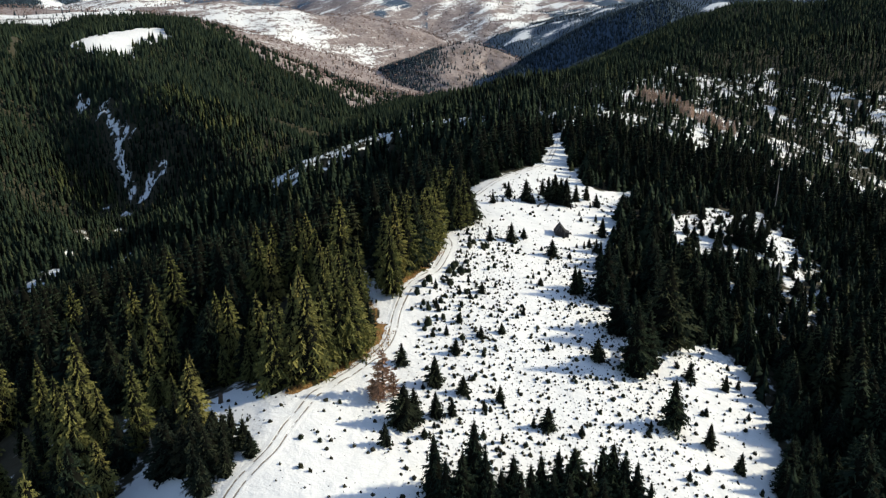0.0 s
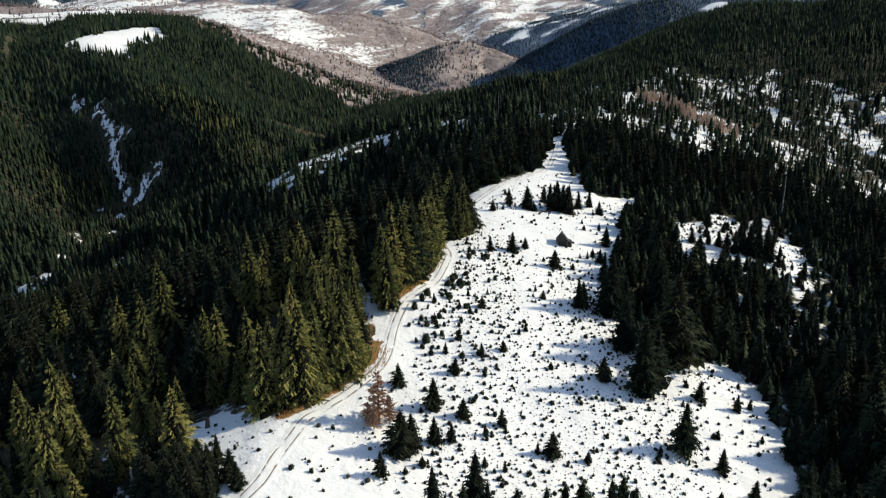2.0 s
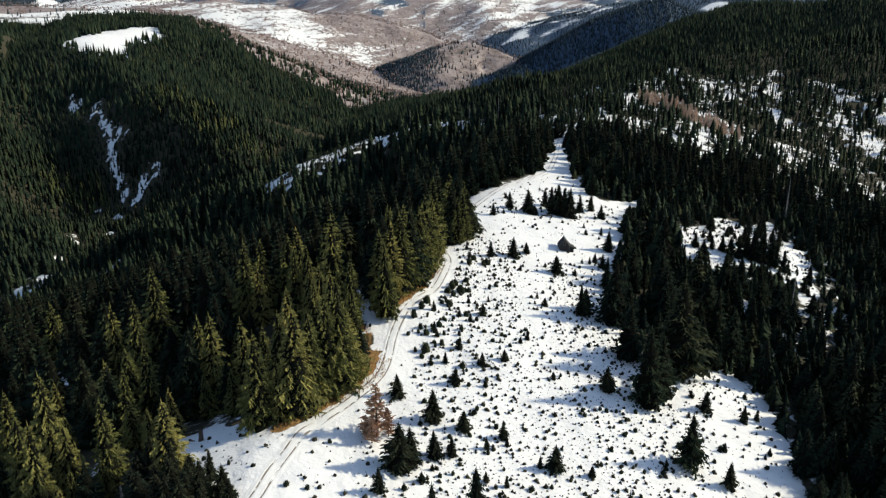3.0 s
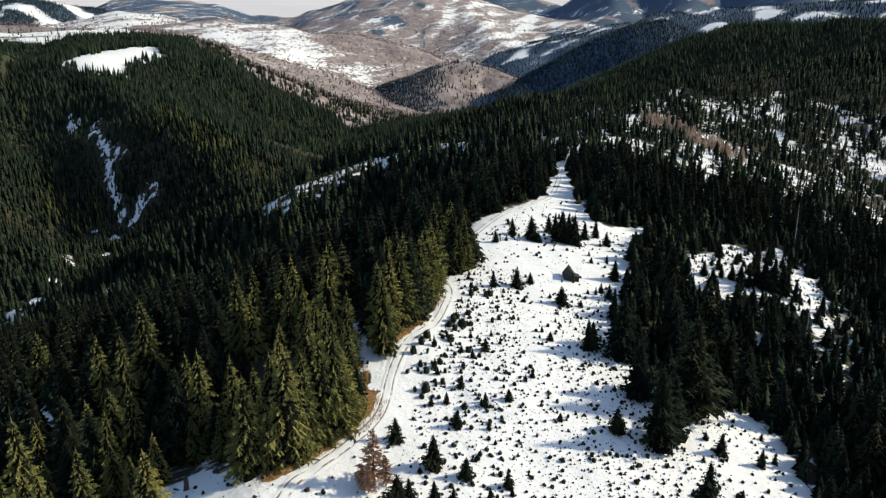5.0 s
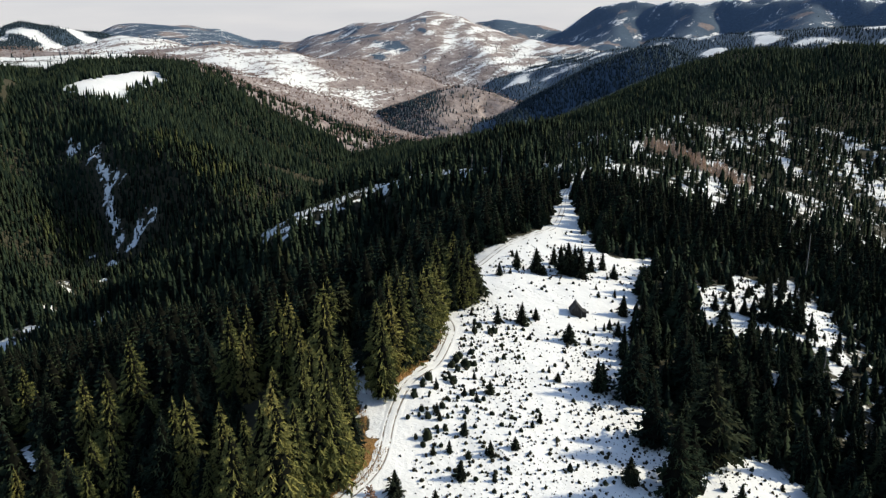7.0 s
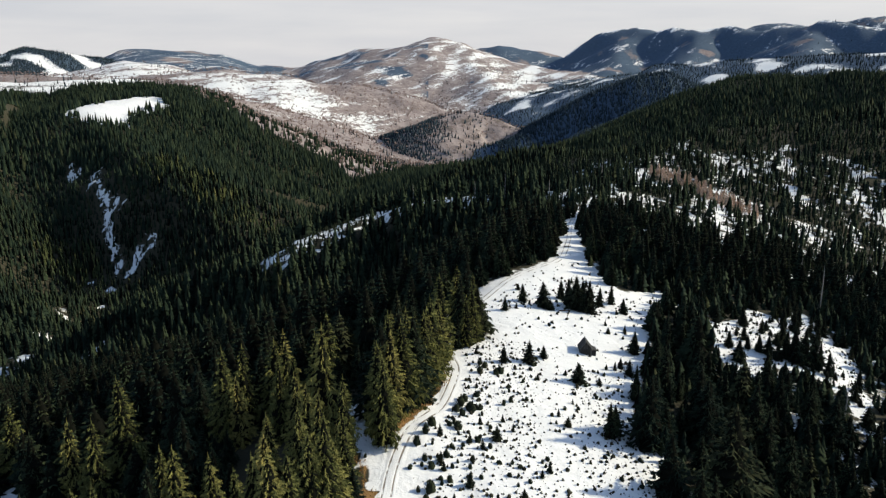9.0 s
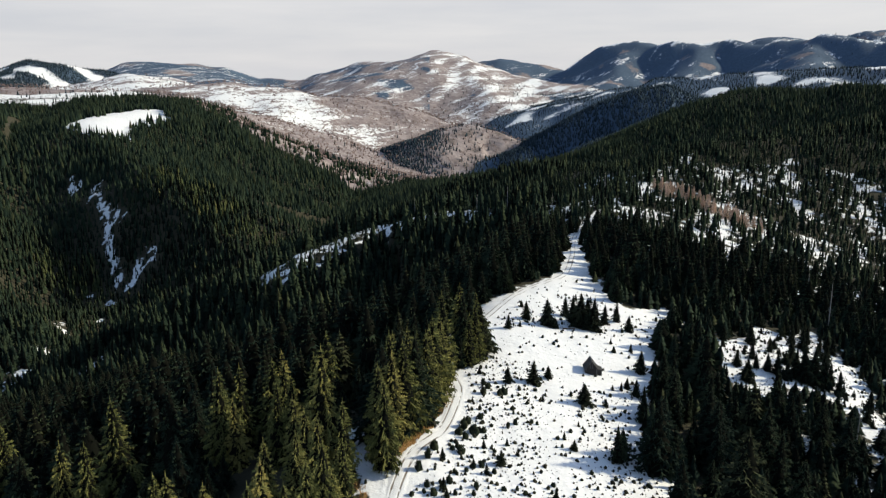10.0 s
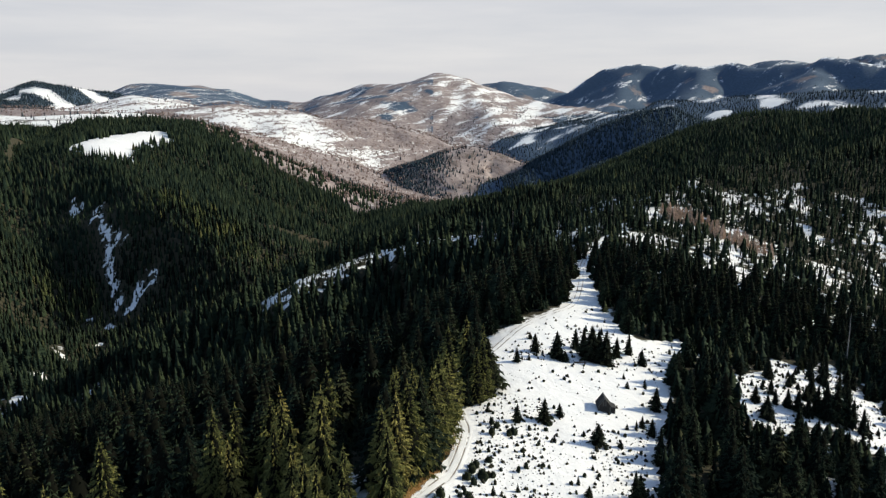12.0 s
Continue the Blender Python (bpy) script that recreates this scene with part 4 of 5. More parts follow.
def stand(make, kinds, places, heights, seed, low=0.85, high=1.2):
    """Single plants: the first of each kind is built, the others are its copies."""
    rng = random.Random(seed)
    first = [None] * kinds
    for k, (p, h) in enumerate(zip(places, heights)):
        m = grown(*p, h, rng.uniform(low, high), rng.uniform(0, 360), (rng.uniform(-1.5, 1.5), rng.uniform(-1.5, 1.5)))
        i = k % kinds
        if first[i] is None:
            first[i] = make(i)
            first[i].matrix_basis = m
        else:
            copy_thing(first[i], Matrix()).matrix_basis = m


west = near[single][:, 0] < 0
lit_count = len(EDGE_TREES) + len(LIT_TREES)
# trees at the sunny edge, whose needle colour has the sunlight in it
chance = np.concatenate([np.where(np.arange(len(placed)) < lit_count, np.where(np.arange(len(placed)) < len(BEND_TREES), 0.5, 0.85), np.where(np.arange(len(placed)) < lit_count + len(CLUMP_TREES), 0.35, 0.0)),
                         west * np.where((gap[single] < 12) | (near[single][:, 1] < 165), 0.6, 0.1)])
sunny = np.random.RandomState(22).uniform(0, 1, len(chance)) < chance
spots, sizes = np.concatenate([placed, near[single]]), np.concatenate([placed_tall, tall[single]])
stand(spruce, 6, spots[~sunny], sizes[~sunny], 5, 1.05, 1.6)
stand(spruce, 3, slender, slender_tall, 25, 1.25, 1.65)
stand(sunlit_spruce, 6, spots[sunny], sizes[sunny], 15, 0.85, 1.2)
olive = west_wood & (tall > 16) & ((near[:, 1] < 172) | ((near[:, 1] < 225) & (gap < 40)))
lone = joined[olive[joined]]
wood("spruce_wood", HERO, near[lone], tall[lone], SUNLIT_YELLOW, "tall olive spruces, coloured as sunlit, standing above the wood below the track", seed=16)
joined = joined[~olive[joined]]
close = joined[(gap[joined] < 45) & (near[joined, 1] < 330)]
broad = np.random.RandomState(49).uniform(0.95, 1.55, len(near))
wood("spruce_wood", MIDDLING, near[close], tall[close], NEEDLES, "dense dark spruce wood round the snowy clearing", girths=broad[close], seed=2)
deep_in = joined[(gap[joined] >= 45) | (near[joined, 1] >= 330)]
wood("spruce_wood", MEDIUM, near[deep_in], tall[deep_in], NEEDLES, "dense dark spruce wood behind the clearing's edge", girths=broad[deep_in], seed=8)
# low trees that fill the wood's edge on the meadow's sunny side
under = scatter(30, 170, 110, 330, 3.6, 24, lambda x, y: 0.88 * (wooded(x, y) > 0.3) * (np.maximum(edge(MEADOW, x, y), edge(OPENING, x, y)) > -44))
wood("young_wood", UNDERWOOD, under, np.minimum(np.random.RandomState(44).uniform(2.5, 7.5, len(under)), low_front(under)), NEEDLES, "dense low spruce thicket along the meadow's edge", "thicket", seed=12)


def thin_slope(x, y):
    return (x > 50 + 0.12 * (y - 420)) & (y > 395)


side = scatter(40, 480, 395, 740, 2.9, 25, lambda x, y: wooded(x, y) * thin_slope(x, y))
lofty = np.random.RandomState(45).uniform(0, 1, len(side))
wood("spruce_wood", FAR + UNDERWOOD, side, np.where(openings(side[:, 0], side[:, 1]) > 0.5, 0.8 + 3.6 * lofty, np.where(lofty > 0.8, 4 + 8 * lofty ** 3, 2.0 + 5.0 * lofty)), NEEDLES, "thin spruce wood on the snowy side slope",
     girths=np.random.RandomState(54).uniform(0.5, 1.05, len(side)), seed=13)
scraps = scatter(60, 400, 395, 680, 2.1, 53, lambda x, y: 0.5 * thin_slope(x, y) * (openings(x, y) > 0.42))
wood("young_wood", SPIRES, scraps, 0.6 + 3.4 * np.random.RandomState(55).uniform(0, 1, len(scraps)) ** 2, YOUNG, "small spruces and brushwood on the snowy side slope", "thicket",
     girths=np.random.RandomState(56).uniform(0.6, 1.5, len(scraps)), seed=19)
second = scatter(-420, 460, 420, 640, 4.8, 12, lambda x, y: wooded(x, y) * ~thin_slope(x, y))
size = np.random.RandomState(31).uniform(0.35, 1, len(second)) ** 0.8 * np.where(off_line(LANE, second[:, 0], second[:, 1] + 7) < 17, 4.5, 18) * stunted(second[:, 0], second[:, 1])
wood("spruce_wood", FAR, second, size, NEEDLES, "dense dark spruce wood beyond the clearing", seed=3)
third = scatter(-900, 1100, 640, 1560, 5.0, 13, lambda x, y: wooded(x, y) * ~(thin_slope(x, y) & (x < 460) & (y < 740)))
third_tall = np.random.RandomState(32).uniform(7, 15, len(third)) * (1 + 0.3 * swell(third[:, 0], third[:, 1], 150, 26)) * stunted(third[:, 0], third[:, 1])
stubs = scatter(-120, 60, 440, 580, 1.9, 39, lambda x, y: 0.7 * (off_line([(a - 1, b - 5) for a, b in LANE], x, y) < 12))
wood("young_wood", UNDERWOOD, stubs, 0.7 + 2.4 * np.random.RandomState(48).uniform(0, 1, len(stubs)) ** 2, YOUNG, "small spruces and stubs on a felled strip", "thicket", seed=17)
hither = third[:, 1] < 880
# yellower trees on the facing hill's flanks: sunlight put into the needle colour
sunlit_flank = np.random.RandomState(64).uniform(0, 1, len(third)) < np.maximum(
    1.2 - off_line([(-412, 830), (-385, 808), (-350, 772)], third[:, 0], third[:, 1]) / 24,
    0.8 - off_line([(-330, 925), (-304, 900), (-262, 860), (-223, 822), (-178, 803)], third[:, 0], third[:, 1]) / 42)
wood("spruce_wood", FARTHEST, third[sunlit_flank], third_tall[sunlit_flank], SUNLIT_OLIVE, "olive spruce wood, coloured as sunlit, on a flank of the hill", seed=20)
wood("spruce_wood", FARTHEST, third[hither & ~sunlit_flank], third_tall[hither & ~sunlit_flank], NEEDLES, "dark spruce wood over the hillsides", seed=4)
wood("spruce_wood", SPIRES, third[~hither & ~sunlit_flank], third_tall[~hither & ~sunlit_flank], NEEDLES, "dark spruce wood high on the hillsides", seed=5)
fourth = scatter(-1900, 2100, 1560, 3900, 12.0, 14, wooded)
wood("spruce_wood", FARTHEST, fourth, np.random.RandomState(33).uniform(7, 13, len(fourth)) * np.where(fourth[:, 1] > 2500, 0.8, 1.0), HAZY, "far dark spruce wood on the ridges", seed=6)

shady = scatter(150, 1100, 1560, 2300, 6.8, 27, lambda x, y: np.where(nearest_ridge(x, y) == NAMES.index("dark_ridge"), 0.92, 0.9 * (nearest_ridge(x, y) == NAMES.index("right_ridge"))))
wood("spruce_wood", SPIRES, shady, np.random.RandomState(46).uniform(8, 14, len(shady)), HAZY, "dark spruce wood on the far ridges", seed=14)

knoll_firs = scatter(-200, 120, 1900, 2320, 6.0, 41, lambda x, y: (nearest_ridge(x, y) == NAMES.index("knoll")) * np.clip(0.9 - (x + 30) / 60 + 0.3 * swell(x, y, 60, 42), 0.06, 1))
wood("spruce_wood", SPIRES, knoll_firs, np.random.RandomState(50).uniform(7, 13, len(knoll_firs)), HAZY, "dark spruce wood on one side of a round knoll", seed=18)
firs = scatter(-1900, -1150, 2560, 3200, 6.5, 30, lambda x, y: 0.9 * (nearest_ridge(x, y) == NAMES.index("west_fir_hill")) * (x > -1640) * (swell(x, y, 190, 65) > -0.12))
wood("spruce_wood", SPIRES, firs, np.random.RandomState(47).uniform(7, 12, len(firs)), HAZY, "dark fir wood on a far round hill", seed=15)


def beechy(x, y):
    snow, bank, beech, fir = covering(x, y)
    return np.clip(beech * 1.1 - snow * 1.4 - fir, 0, 1) * (off_line([(0, 0), (0, 10)], x, y) > 900)


BEECHES = [round_crown(400 + k) for k in range(4)]
beeches = scatter(-1400, 1300, 1290, 3300, 17, 15, beechy)
wood("beech_wood", BEECHES, beeches, np.random.RandomState(34).uniform(6, 11, len(beeches)), GREY_TWIGS, "bare brownish beech wood on the far slopes", seed=7)

young, young_tall = on_ground(THICKET + YOUNG_TREES + FAR_YOUNG)
more = scatter(-12, 70, 118, 300, 6.0, 16, lambda x, y: 0.3 * (edge(MEADOW, x, y) > 2) * (off_line(TRACK, x, y) > 5) * (off_line([(25, 242), (45, 242)], x, y) > 9))
more_tall = np.random.RandomState(35).uniform(1.0, 2.8, len(more))
glade = scatter(80, 140, 196, 316, 3.6, 20, lambda x, y: np.clip(0.54 + (254 - y) / 60, 0.44, 0.85) * (edge(OPENING, x, y) > 0.3))
stand(young_spruce, 5, np.concatenate([young, more, glade]), np.concatenate([young_tall, more_tall, np.random.RandomState(36).uniform(1.2, 7.5, len(glade))]), 6, 0.95, 1.55)


# ---- bushes, larches, stump, track, hut ----
def part(name, bm, mat, parent, label=""):
    """Links a bmesh as one mesh object under its thing."""
    me = bpy.data.meshes.new(name)
    bm.to_mesh(me)
    bm.free()
    me.materials.append(mat)
    ob = new(name, me)
    ob.parent = parent
    if label:
        ob["label"] = label
    return ob


def clump(seed, rings, sides, twigs):
    """A low, rounded bush one metre high: a dense uneven body with twigs sticking out of it."""
    rng = random.Random(seed)
    v, f = [], []
    for k in range(rings):
        u = k / rings
        for s in range(sides):
            a = 6.2832 * (s + rng.uniform(-0.35, 0.35)) / sides
            r = 0.46 * math.sqrt(1 - u * u) * rng.uniform(0.5, 1.3)
            v.append((r * math.cos(a), r * math.sin(a), (-0.05 if k == 0 else 0.8 * u) + rng.uniform(-0.08, 0.08)))
    for k in range(rings - 1):
        for s in range(sides):
            a, b2 = k * sides + s, k * sides + (s + 1) % sides
            f += [(a, b2, b2 + sides), (a, b2 + sides, a + sides)]
    v.append((rng.uniform(-0.1, 0.1), rng.uniform(-0.1, 0.1), 0.95))
    f += [((rings - 1) * sides + s, (rings - 1) * sides + (s + 1) % sides, len(v) - 1) for s in range(sides)]
    for k in range(twigs):
        a, u = rng.uniform(0, 6.28), rng.uniform(0.1, 0.9)
        r = 0.4 * math.sqrt(1 - u * u)
        x, y, z = r * math.cos(a), r * math.sin(a), 0.85 * u
        b2, w = rng.uniform(1.2, 1.6), rng.uniform(0.05, 0.09)
        n0 = len(v)
        v += [(x - w * math.sin(a), y + w * math.cos(a), z), (x + w * math.sin(a), y - w * math.cos(a), z), (x * b2, y * b2, z + rng.uniform(0.05, 0.3))]
        f.append((n0, n0 + 1, n0 + 2))
    return np.array(v), np.array(f)


CLUMPS = [clump(500 + k, 4, 9, 70) for k in range(6)]
TUFTS = [clump(520 + k, 2, 6, 5) for k in range(5)]


def bush(k):
    me = mesh_of("bush", *CLUMPS[k], [YOUNG])
    return tagged(new("bush", me), "low dark juniper bush poking out of the snow", "bush", "meadow bushes")


def scrub(x, y):
    """How thickly low bushes stand on the meadow."""
    m = edge(MEADOW, x, y)
    east = np.clip((x + 9) / 9, 0, 1) * np.clip((300 - y) / 70, 0.1, 1)
    hut_yard = (off_line([(16, 248), (58, 252)], x, y) < 12) | (off_line([(30, 233), (48, 235)], x, y) < 8)
    bare_lane = np.exp(-((x - 23 - 0.1 * (y - 190)) / 5) ** 2) * np.clip((y - 165) / 10, 0, 1)
    return (m > 1) * (off_line(TRACK, x, y) > 3.2) * np.where(hut_yard, 0.04, east) * (1 - 0.8 * bare_lane) * np.where((x > 50) & (y < 168), 0.3, 1.0)


low = scatter(-45, 140, 104, 330, 0.98, 17, lambda x, y: 0.68 * scrub(x, y) + 0.45 * (edge(OPENING, x, y) > 0) + np.where((x < -6) & (y < 142) & (swell(x, y, 8, 33) > 0), 0.35, 0.08) * (edge(MEADOW, x, y) > 1) * (off_line(TRACK, x, y) > 3))
r = np.random.RandomState(41)
low_tall = 0.22 + 0.8 * r.uniform(0, 1, len(low)) ** 3.0
big = np.argsort(-low_tall)
beside, beside_tall = on_ground([(-6.9, 180.4, 2.2), (-5.1, 184.6, 2.4), (-4, 188, 2.0), (-5.2, 175.9, 1.6), (0.1, 174.6, 1.3), (-4, 167.5, 2.4), (-3.7, 180.8, 1.0), (2.4, 198.4, 2.4), (4.4, 196.8, 2.2),
                                 (3.2, 200.6, 1.8), (-0.2, 188.9, 1.2), (0.8, 190, 1.3), (12.2, 201, 1.5), (6.1, 203, 1.4), (-4.8, 165.2, 1.3)])
# bushes in a loose belt beside the track
belt = scatter(-10, 24, 158, 226, 3.4, 61, lambda x, y: 0.42 * (off_line([(-1, 160), (0, 176), (6, 192), (10, 206), (11, 222)], x, y) < 6 + 2 * swell(x, y, 15, 62)))[:60]
beside, beside_tall = np.concatenate([beside, belt]), np.concatenate([beside_tall, np.random.RandomState(63).uniform(0.9, 2.1, len(belt))])
stand(bush, 6, np.concatenate([beside, low[big[:230]]]), np.concatenate([beside_tall, low_tall[big[:230]]]), 8, 0.65, 1.2)
wood("heath_tufts", TUFTS, low[big[230:]], low_tall[big[230:]], HEATH, "small dark tufts of heath sticking out of the snow", "heath", seed=9)

# dry grass on the bank beside the track
bank_spots = scatter(-40, 6, 138, 236, 0.55, 18, lambda x, y: 0.9 * (covering(x, y)[1] > 0.35))
BLADES = []
for k in range(4):
    rg = random.Random(600 + k)
    v, f = [], []
    for n in range(7):
        a, lean_out, w = rg.uniform(0, 6.28), rg.uniform(0.15, 0.5), 0.05
        c, s = math.cos(a), math.sin(a)
        n0 = len(v)
        v += [(-s * w, c * w, 0), (s * w, -c * w, 0), (c * lean_out, s * lean_out, rg.uniform(0.6, 1.0))]
        f.append((n0, n0 + 1, n0 + 2))
    BLADES.append((np.array(v), np.array(f)))
wood("dry_grass", BLADES, bank_spots, r.uniform(0.4, 1.0, len(bank_spots)), DRY_GRASS, "rust-brown dry grass on the bank below the trees", "grass", seed=10)


def larch(k, mat=TWIGS, label="bare reddish brown larch standing in the snow"):
    """A leafless larch one metre high: stem, and limbs that carry bare twigs."""
    rg = random.Random(700 + k)
    tree = tagged(new("larch_tree"), label, "tree", "larches")
    tv, tf = taper([(0, 0, -0.02), (0.004, 0, 0.4), (0, 0.003, 1.0)], [0.016, 0.011, 0.002], 5)
    v, f = [], []
    for n in range(150):
        u = rg.uniform(0.08, 0.97)
        a = rg.uniform(0, 6.28)
        length = (0.2 * (1 - u) ** 0.8 + 0.02) * rg.uniform(0.6, 1.15)
        c, s = math.cos(a), math.sin(a)
        up = rg.uniform(-0.05, 0.25) * length
        n0 = len(v)
        w = 0.016
        v += [(0, 0, u - w), (0, 0, u + w), (c * length, s * length, u + up)]
        f.append((n0, n0 + 1, n0 + 2))
        for q in range(5):
            b = rg.uniform(0.3, 1.0)
            x, y, z = c * length * b, s * length * b, u + up * b
            side, tip = rg.uniform(-1, 1) * length * 0.4, rg.uniform(0.1, 0.35) * length
            n0 = len(v)
            v += [(x, y, z - 0.018), (x, y, z + 0.018), (x - s * side + c * tip, y + c * side + s * tip, z + rg.uniform(-0.25, 0.2) * length)]
            f.append((n0, n0 + 1, n0 + 2))
    for name, me in (("trunk", mesh_of("trunk", tv, tf, [BARK])), ("bare_crown", mesh_of("bare_crown", v, f, [mat]))):
        tagged(new(name, me), kind="stuff" if name == "bare_crown" else "").parent = tree
    return tree


brown, brown_tall = on_ground([(-12.6, 140, 10.5), (-13.4, 137, 5.5), (-10.6, 139.6, 6), (-14.6, 139, 4.5)])
grove = scatter(130, 200, 470, 545, 4.4, 19, lambda x, y: 0.72 * (off_line([(143, 531), (165, 517), (177, 487)], x, y) < 10))
stand(larch, 4, brown, brown_tall, 11, 1.3, 1.7)
stand(lambda k: larch(k, PALE_TWIGS, "bare pale tan larch in the open snowy wood"), 4, grove, r.uniform(5.5, 9.5, len(grove)), 12, 0.9, 1.3)


def dead_tree(x, y, height):
    """A dead, barkless spruce with stubs of branches."""
    rg = random.Random(int(100 * height))
    v, f = taper([(0, 0, -0.3), (0.1, 0, height * 0.5), (0.05, 0.1, height)], [0.22, 0.15, 0.03], 6)
    tree = tagged(new("dead_tree"), "dead grey leafless spruce with short branch stubs", "tree", "dead trees")
    new("trunk", mesh_of("trunk", v, f, [DEAD])).parent = tree
    v, f = [], []
    for n in range(70):
        u, a = rg.uniform(0.15, 0.98), rg.uniform(0, 6.28)
        length = (1.5 * (1 - u) + 0.25) * rg.uniform(0.5, 1.1)
        c, s = math.cos(a), math.sin(a)
        n0 = len(v)
        v += [(0, 0, u * height - 0.05), (0, 0, u * height + 0.05), (c * length, s * length, u * height - 0.15 * length), (c * 0.1, s * 0.1 + 0.05, u * height)]
        f += [(n0, n0 + 1, n0 + 2), (n0, n0 + 3, n0 + 2)]
    tagged(new("branches", mesh_of("branches", v, f, [DEAD])), kind="stuff").parent = tree
    tree.location = (x, y, float(land(x, y)))


for spot in ((140, 314, 19), (104, 226, 12), (150, 352, 14), (-20, 560, 15), (38, 505, 17), (20, 512, 14), (60, 470, 16), (-62, 570, 13), (100, 520, 14), (-52, 120, 7)):
    dead_tree(*spot)


def stump(x, y):
    rg = random.Random(3)
    v, f = taper([(0, 0, -0.2), (0.03, 0, 0.2), (0.1, 0.02, 1.2), (0.16, 0.05, 2.3)], [0.62, 0.5, 0.44, 0.4], 10)
    v = [(a + rg.uniform(-0.05, 0.05), b + rg.uniform(-0.05, 0.05), c + (rg.uniform(-0.25, 0.1) if c > 2 else 0)) for a, b, c in v]
    n0 = len(v)
    v.append((0.15, 0.05, 2.15))
    f += [(n0 - 10 + s, n0 - 10 + (s + 1) % 10, n0) for s in range(10)]
    ob = tagged(new("tree_stump", mesh_of("tree_stump", v, f, [BARK])), "tall broken spruce stump beside the snowy track", "stump")
    ob.location = (x, y, float(land(x, y)))


stump(-46, 141.5)


def fallen_log(x, y, length, turn):
    v, f = taper([(0, 0, 0), (0.05, 0.02, length * 0.5), (0, 0, length)], [0.24, 0.2, 0.15], 7)
    ob = tagged(new("fallen_log", mesh_of("fallen_log", v, f, [BARK])), "dark fallen log lying on the snow", "log", "fallen logs")
    ob.matrix_world = pose(x, y, float(land(x, y)) + 0.15, 90, 0, turn)


for spot in ((-48.5, 142.5, 4.5, 60), (-49.5, 140.8, 3.2, 100), (45.5, 233.5, 4, 80), (34, 263.5, 3.5, 85), (47.6, 340, 3, 95)):
    fallen_log(*spot)

# the track: packed snow with wheel ruts
TRACK_SNOW, t, b = material("packed_track_snow", 0.55, 0.35)
worn = t.nodes.new("ShaderNodeAttribute")
worn.attribute_name = "worn"
n1 = nz(t, 1.3, 5, 0.6)
c = blend(t, n1, (0.72, 0.71, 0.695), (0.83, 0.82, 0.8))
dirt = step(t, calc(t, "ADD", worn.outputs["Fac"], calc(t, "MULTIPLY", calc(t, "SUBTRACT", nz(t, 0.45, 4), 0.5), 0.9)), 0.3, 0.62)
c = blend(t, dirt, c, (0.19, 0.155, 0.12))
t.links.new(c, b.inputs["Base Color"])
relief(t, b, nz(t, 3.5, 5), 0.35, 0.15)


def curve_through(points, steps):
    p = [np.array(q, float) for q in points]
    p = [2 * p[0] - p[1]] + p + [2 * p[-1] - p[-2]]
    out = []
    for a, b2, c2, d in zip(p, p[1:], p[2:], p[3:]):
        for k in range(steps):
            u = k / steps
            out.append(0.5 * (2 * b2 + (c2 - a) * u + (2 * a - 5 * b2 + 4 * c2 - d) * u * u + (3 * b2 - a - 3 * c2 + d) * u ** 3))
    return np.array(out)


def ruts(offset, along):
    """Depth of the wheel marks across the track: a main pair, and a fainter one that wanders."""
    deep = 0
    for centre, depth in ((0.0, 0.05), (0.6 * math.sin(along / 14), 0.016)):
        for wheel in (-0.8, 0.8):
            deep = deep + depth * np.exp(-((offset - centre - wheel) / 0.17) ** 2)
    return deep


line = curve_through(TRACK, 14)
way = np.gradient(line, axis=0)
way /= np.linalg.norm(way, axis=1)[:, None]
across = np.linspace(-2.4, 2.4, 49)
TX = line[:, :1] - way[:, 1:] * -across[None, :]
TY = line[:, 1:] + way[:, :1] * -across[None, :]
along = np.cumsum(np.r_[0, np.linalg.norm(np.diff(line, axis=0), axis=1)])
deep = np.array([ruts(across, a) for a in along])
TZ = land(TX, TY) + 0.05 - deep - 0.11 * np.clip(np.abs(across) - 1.2, 0, 2)[None, :] + 0.03 * swell(TX, TY, 2.5, 12)
track = tagged(sheet("road", TX, TY, TZ, TRACK_SNOW), "snow-covered forest track with wheel ruts", "road", kind="structure")
a = track.data.attributes.new("worn", "FLOAT", "POINT")
a.data.foreach_set("value", np.clip(deep * 16, 0, 1).astype(np.float32).ravel())


def box(bm, x0, x1, y0, y1, z0, z1):
    m = Matrix.Translation(((x0 + x1) / 2, (y0 + y1) / 2, (z0 + z1) / 2)) @ Matrix.Diagonal((x1 - x0, y1 - y0, z1 - z0, 1))
    return bmesh.ops.create_cube(bm, size=1, matrix=m)["verts"]


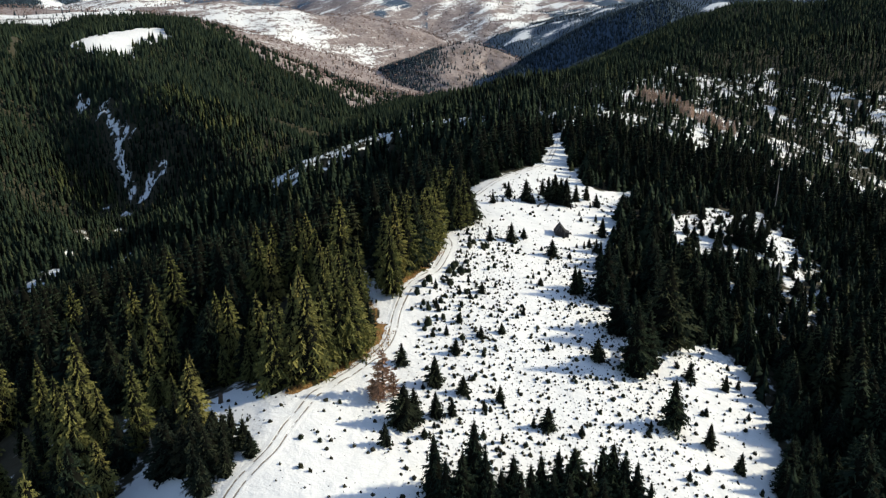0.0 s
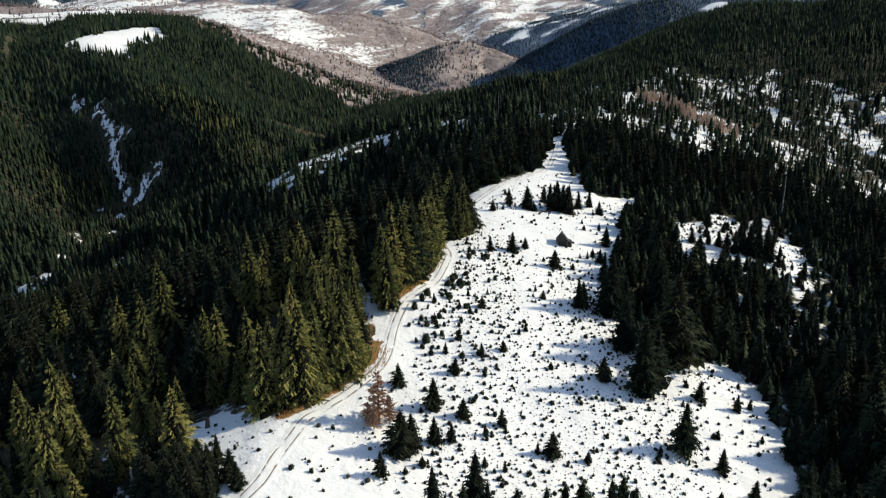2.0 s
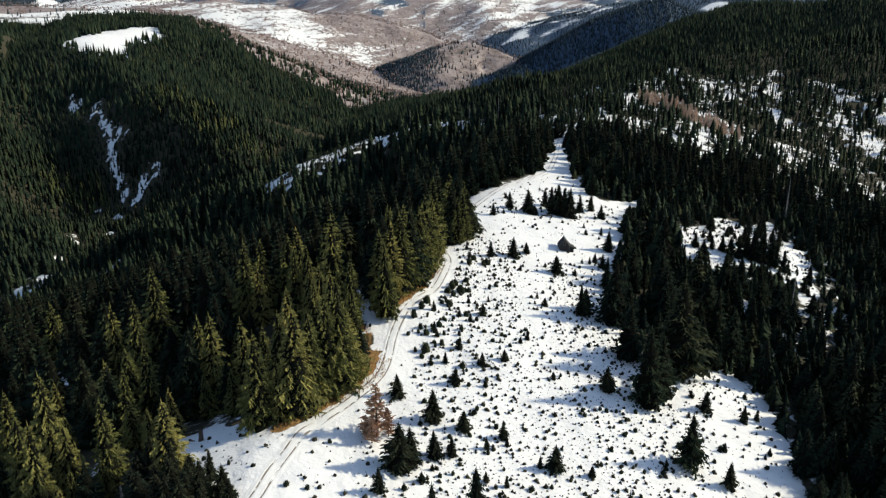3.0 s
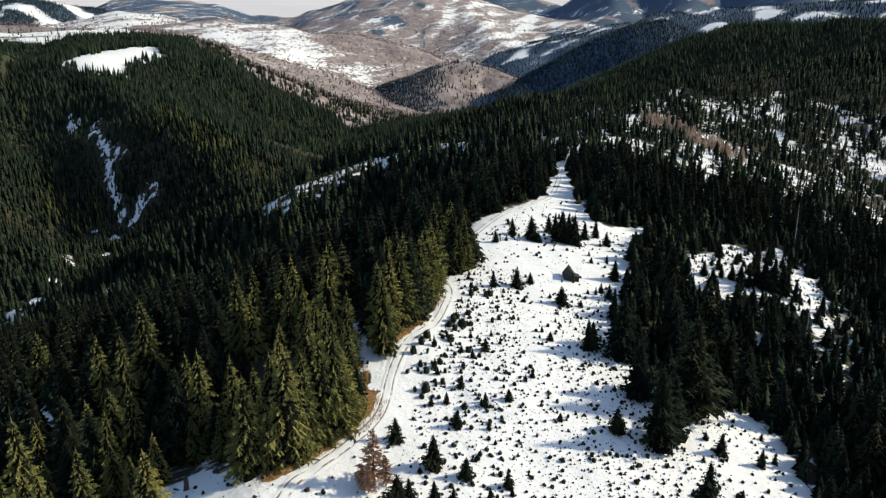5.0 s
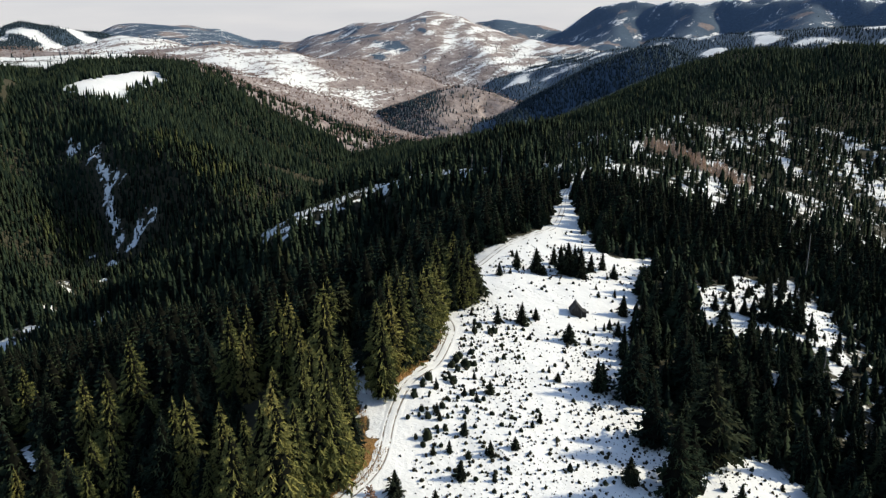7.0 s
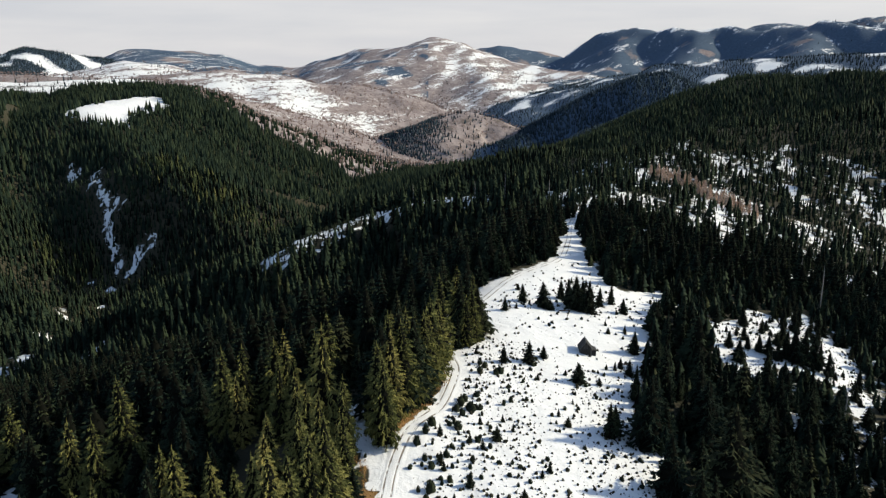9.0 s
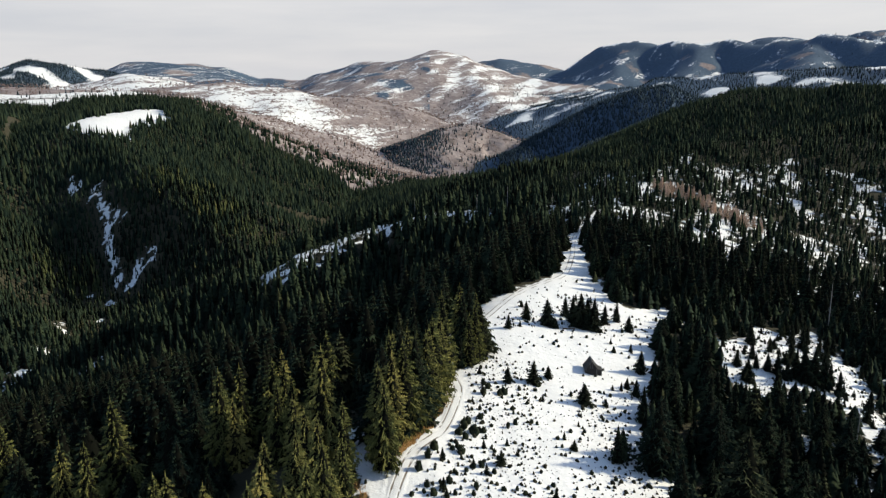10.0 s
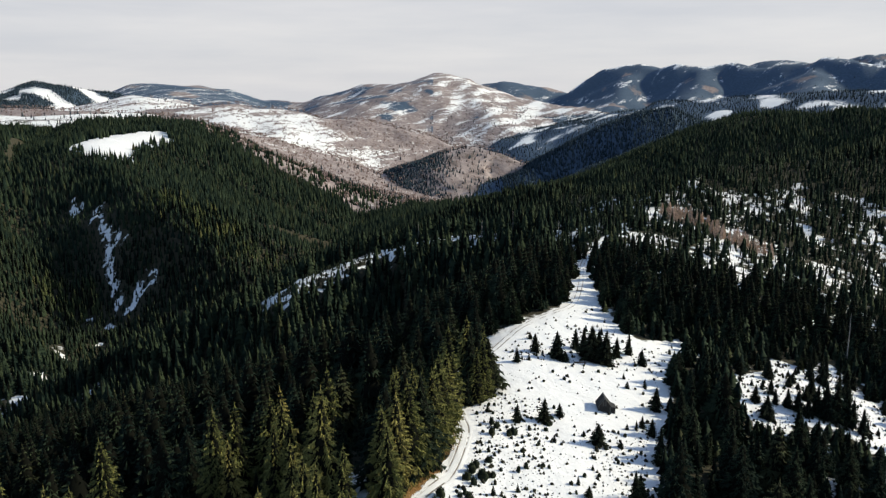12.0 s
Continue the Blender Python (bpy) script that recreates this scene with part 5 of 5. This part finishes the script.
def hut(x, y, turn):
    """A small steep-roofed board hut with a lean-to; its gable looks down the meadow."""
    home = tagged(new("wooden_hut"), "small weathered grey board hut with a steep roof and a lean-to", "hut")
    w, depth, eave, ridge = 1.55, 3.7, 1.75, 3.8
    rg = random.Random(9)
    walls = bmesh.new()
    box(walls, -w + 0.06, w - 0.06, 0.06, depth - 0.06, -0.4, eave)
    for yy in (0.06, depth - 0.2):
        a = [walls.verts.new(p) for p in ((-w + 0.06, yy, eave), (w - 0.06, yy, eave), (0, yy, ridge - 0.12))]
        b2 = [walls.verts.new(p) for p in ((-w + 0.06, yy + 0.14, eave), (w - 0.06, yy + 0.14, eave), (0, yy + 0.14, ridge - 0.12))]
        walls.faces.new(a), walls.faces.new(b2[::-1])
        for k in range(3):
            walls.faces.new((a[k], b2[k], b2[(k + 1) % 3], a[(k + 1) % 3]))
    wall = part("wall", walls, OLD_BOARDS, home)
    for k in range(11):
        x0 = -w + k * 2 * w / 11
        top = eave + (ridge - eave) * max(0, 1 - abs(x0 + w / 11) / w) - 0.1
        bm = bmesh.new()
        box(bm, x0 + 0.012, x0 + 2 * w / 11 - 0.012, -0.01 - rg.uniform(0, 0.02), 0.05, -0.35, top - rg.uniform(0, 0.08))
        part("board", bm, OLD_BOARDS, wall)
    for side in (-1, 1):
        for k in range(12):
            x0 = 0.0 + k * depth / 12
            bm = bmesh.new()
            box(bm, 0, 0.035, x0 + 0.012, x0 + depth / 12 - 0.012, -0.35, eave - 0.05)
            bmesh.ops.translate(bm, verts=bm.verts, vec=(side * (w + 0.0) - (0.035 if side < 0 else 0) + side * 0.004, 0, 0))
            part("board", bm, OLD_BOARDS, wall)
    slope = math.hypot(w + 0.35, (ridge - eave) * (w + 0.35) / w)
    pitch = math.atan2(ridge - eave, w)
    roof = tagged(new("roof"), "steep dark grey board roof")
    roof.parent = home
    for side in (-1, 1):
        for k in range(14):
            y0 = -0.35 + k * (depth + 0.7) / 14
            bm = bmesh.new()
            box(bm, 0, slope - rg.uniform(0, 0.12), y0 + 0.01, y0 + (depth + 0.7) / 14 - 0.01, -0.03, 0.03 + rg.uniform(0, 0.015))
            bmesh.ops.transform(bm, verts=bm.verts, matrix=Matrix.Translation((0, 0, ridge)) @ (Matrix.Rotation(math.pi, 4, "Z") @ Matrix.Translation((0, -depth, 0)) if side < 0 else Matrix()) @ Matrix.Rotation(pitch, 4, "Y"))
            part("roof_board", bm, OLD_BOARDS, roof)
    ridge_cap = bmesh.new()
    box(ridge_cap, -0.12, 0.12, -0.36, depth + 0.36, ridge - 0.02, ridge + 0.06)
    part("ridge_board", ridge_cap, OLD_BOARDS, roof)
    door = bmesh.new()
    box(door, -0.45, 0.4, -0.075, -0.045, -0.1, 1.75)
    leaf = part("door", door, OLD_BOARDS, home, "closed dark board door")
    bar = bmesh.new()
    box(bar, -0.4, 0.35, -0.1, -0.078, 0.35, 0.47)
    part("crossbar", bar, OLD_BOARDS, leaf)
    bar = bmesh.new()
    box(bar, -0.4, 0.35, -0.1, -0.078, 1.3, 1.42)
    part("crossbar", bar, OLD_BOARDS, leaf)
    shed = bmesh.new()
    box(shed, w + 0.045, w + 1.25, 0.5, depth - 0.5, -0.4, 1.05)
    part("lean_to_wall", shed, OLD_BOARDS, home)
    lean = bmesh.new()
    box(lean, 0, 1.5, 0.3, depth - 0.3, -0.05, 0.03)
    bmesh.ops.transform(lean, verts=lean.verts, matrix=Matrix.Translation((w + 0.05, 0, 1.6)) @ Matrix.Rotation(0.36, 4, "Y"))
    part("lean_to_roof", lean, OLD_BOARDS, home)
    home.matrix_world = pose(x, y, float(land(x, y)) - 0.1, 0, 0, turn)


hut(37.2, 235.6, -4)
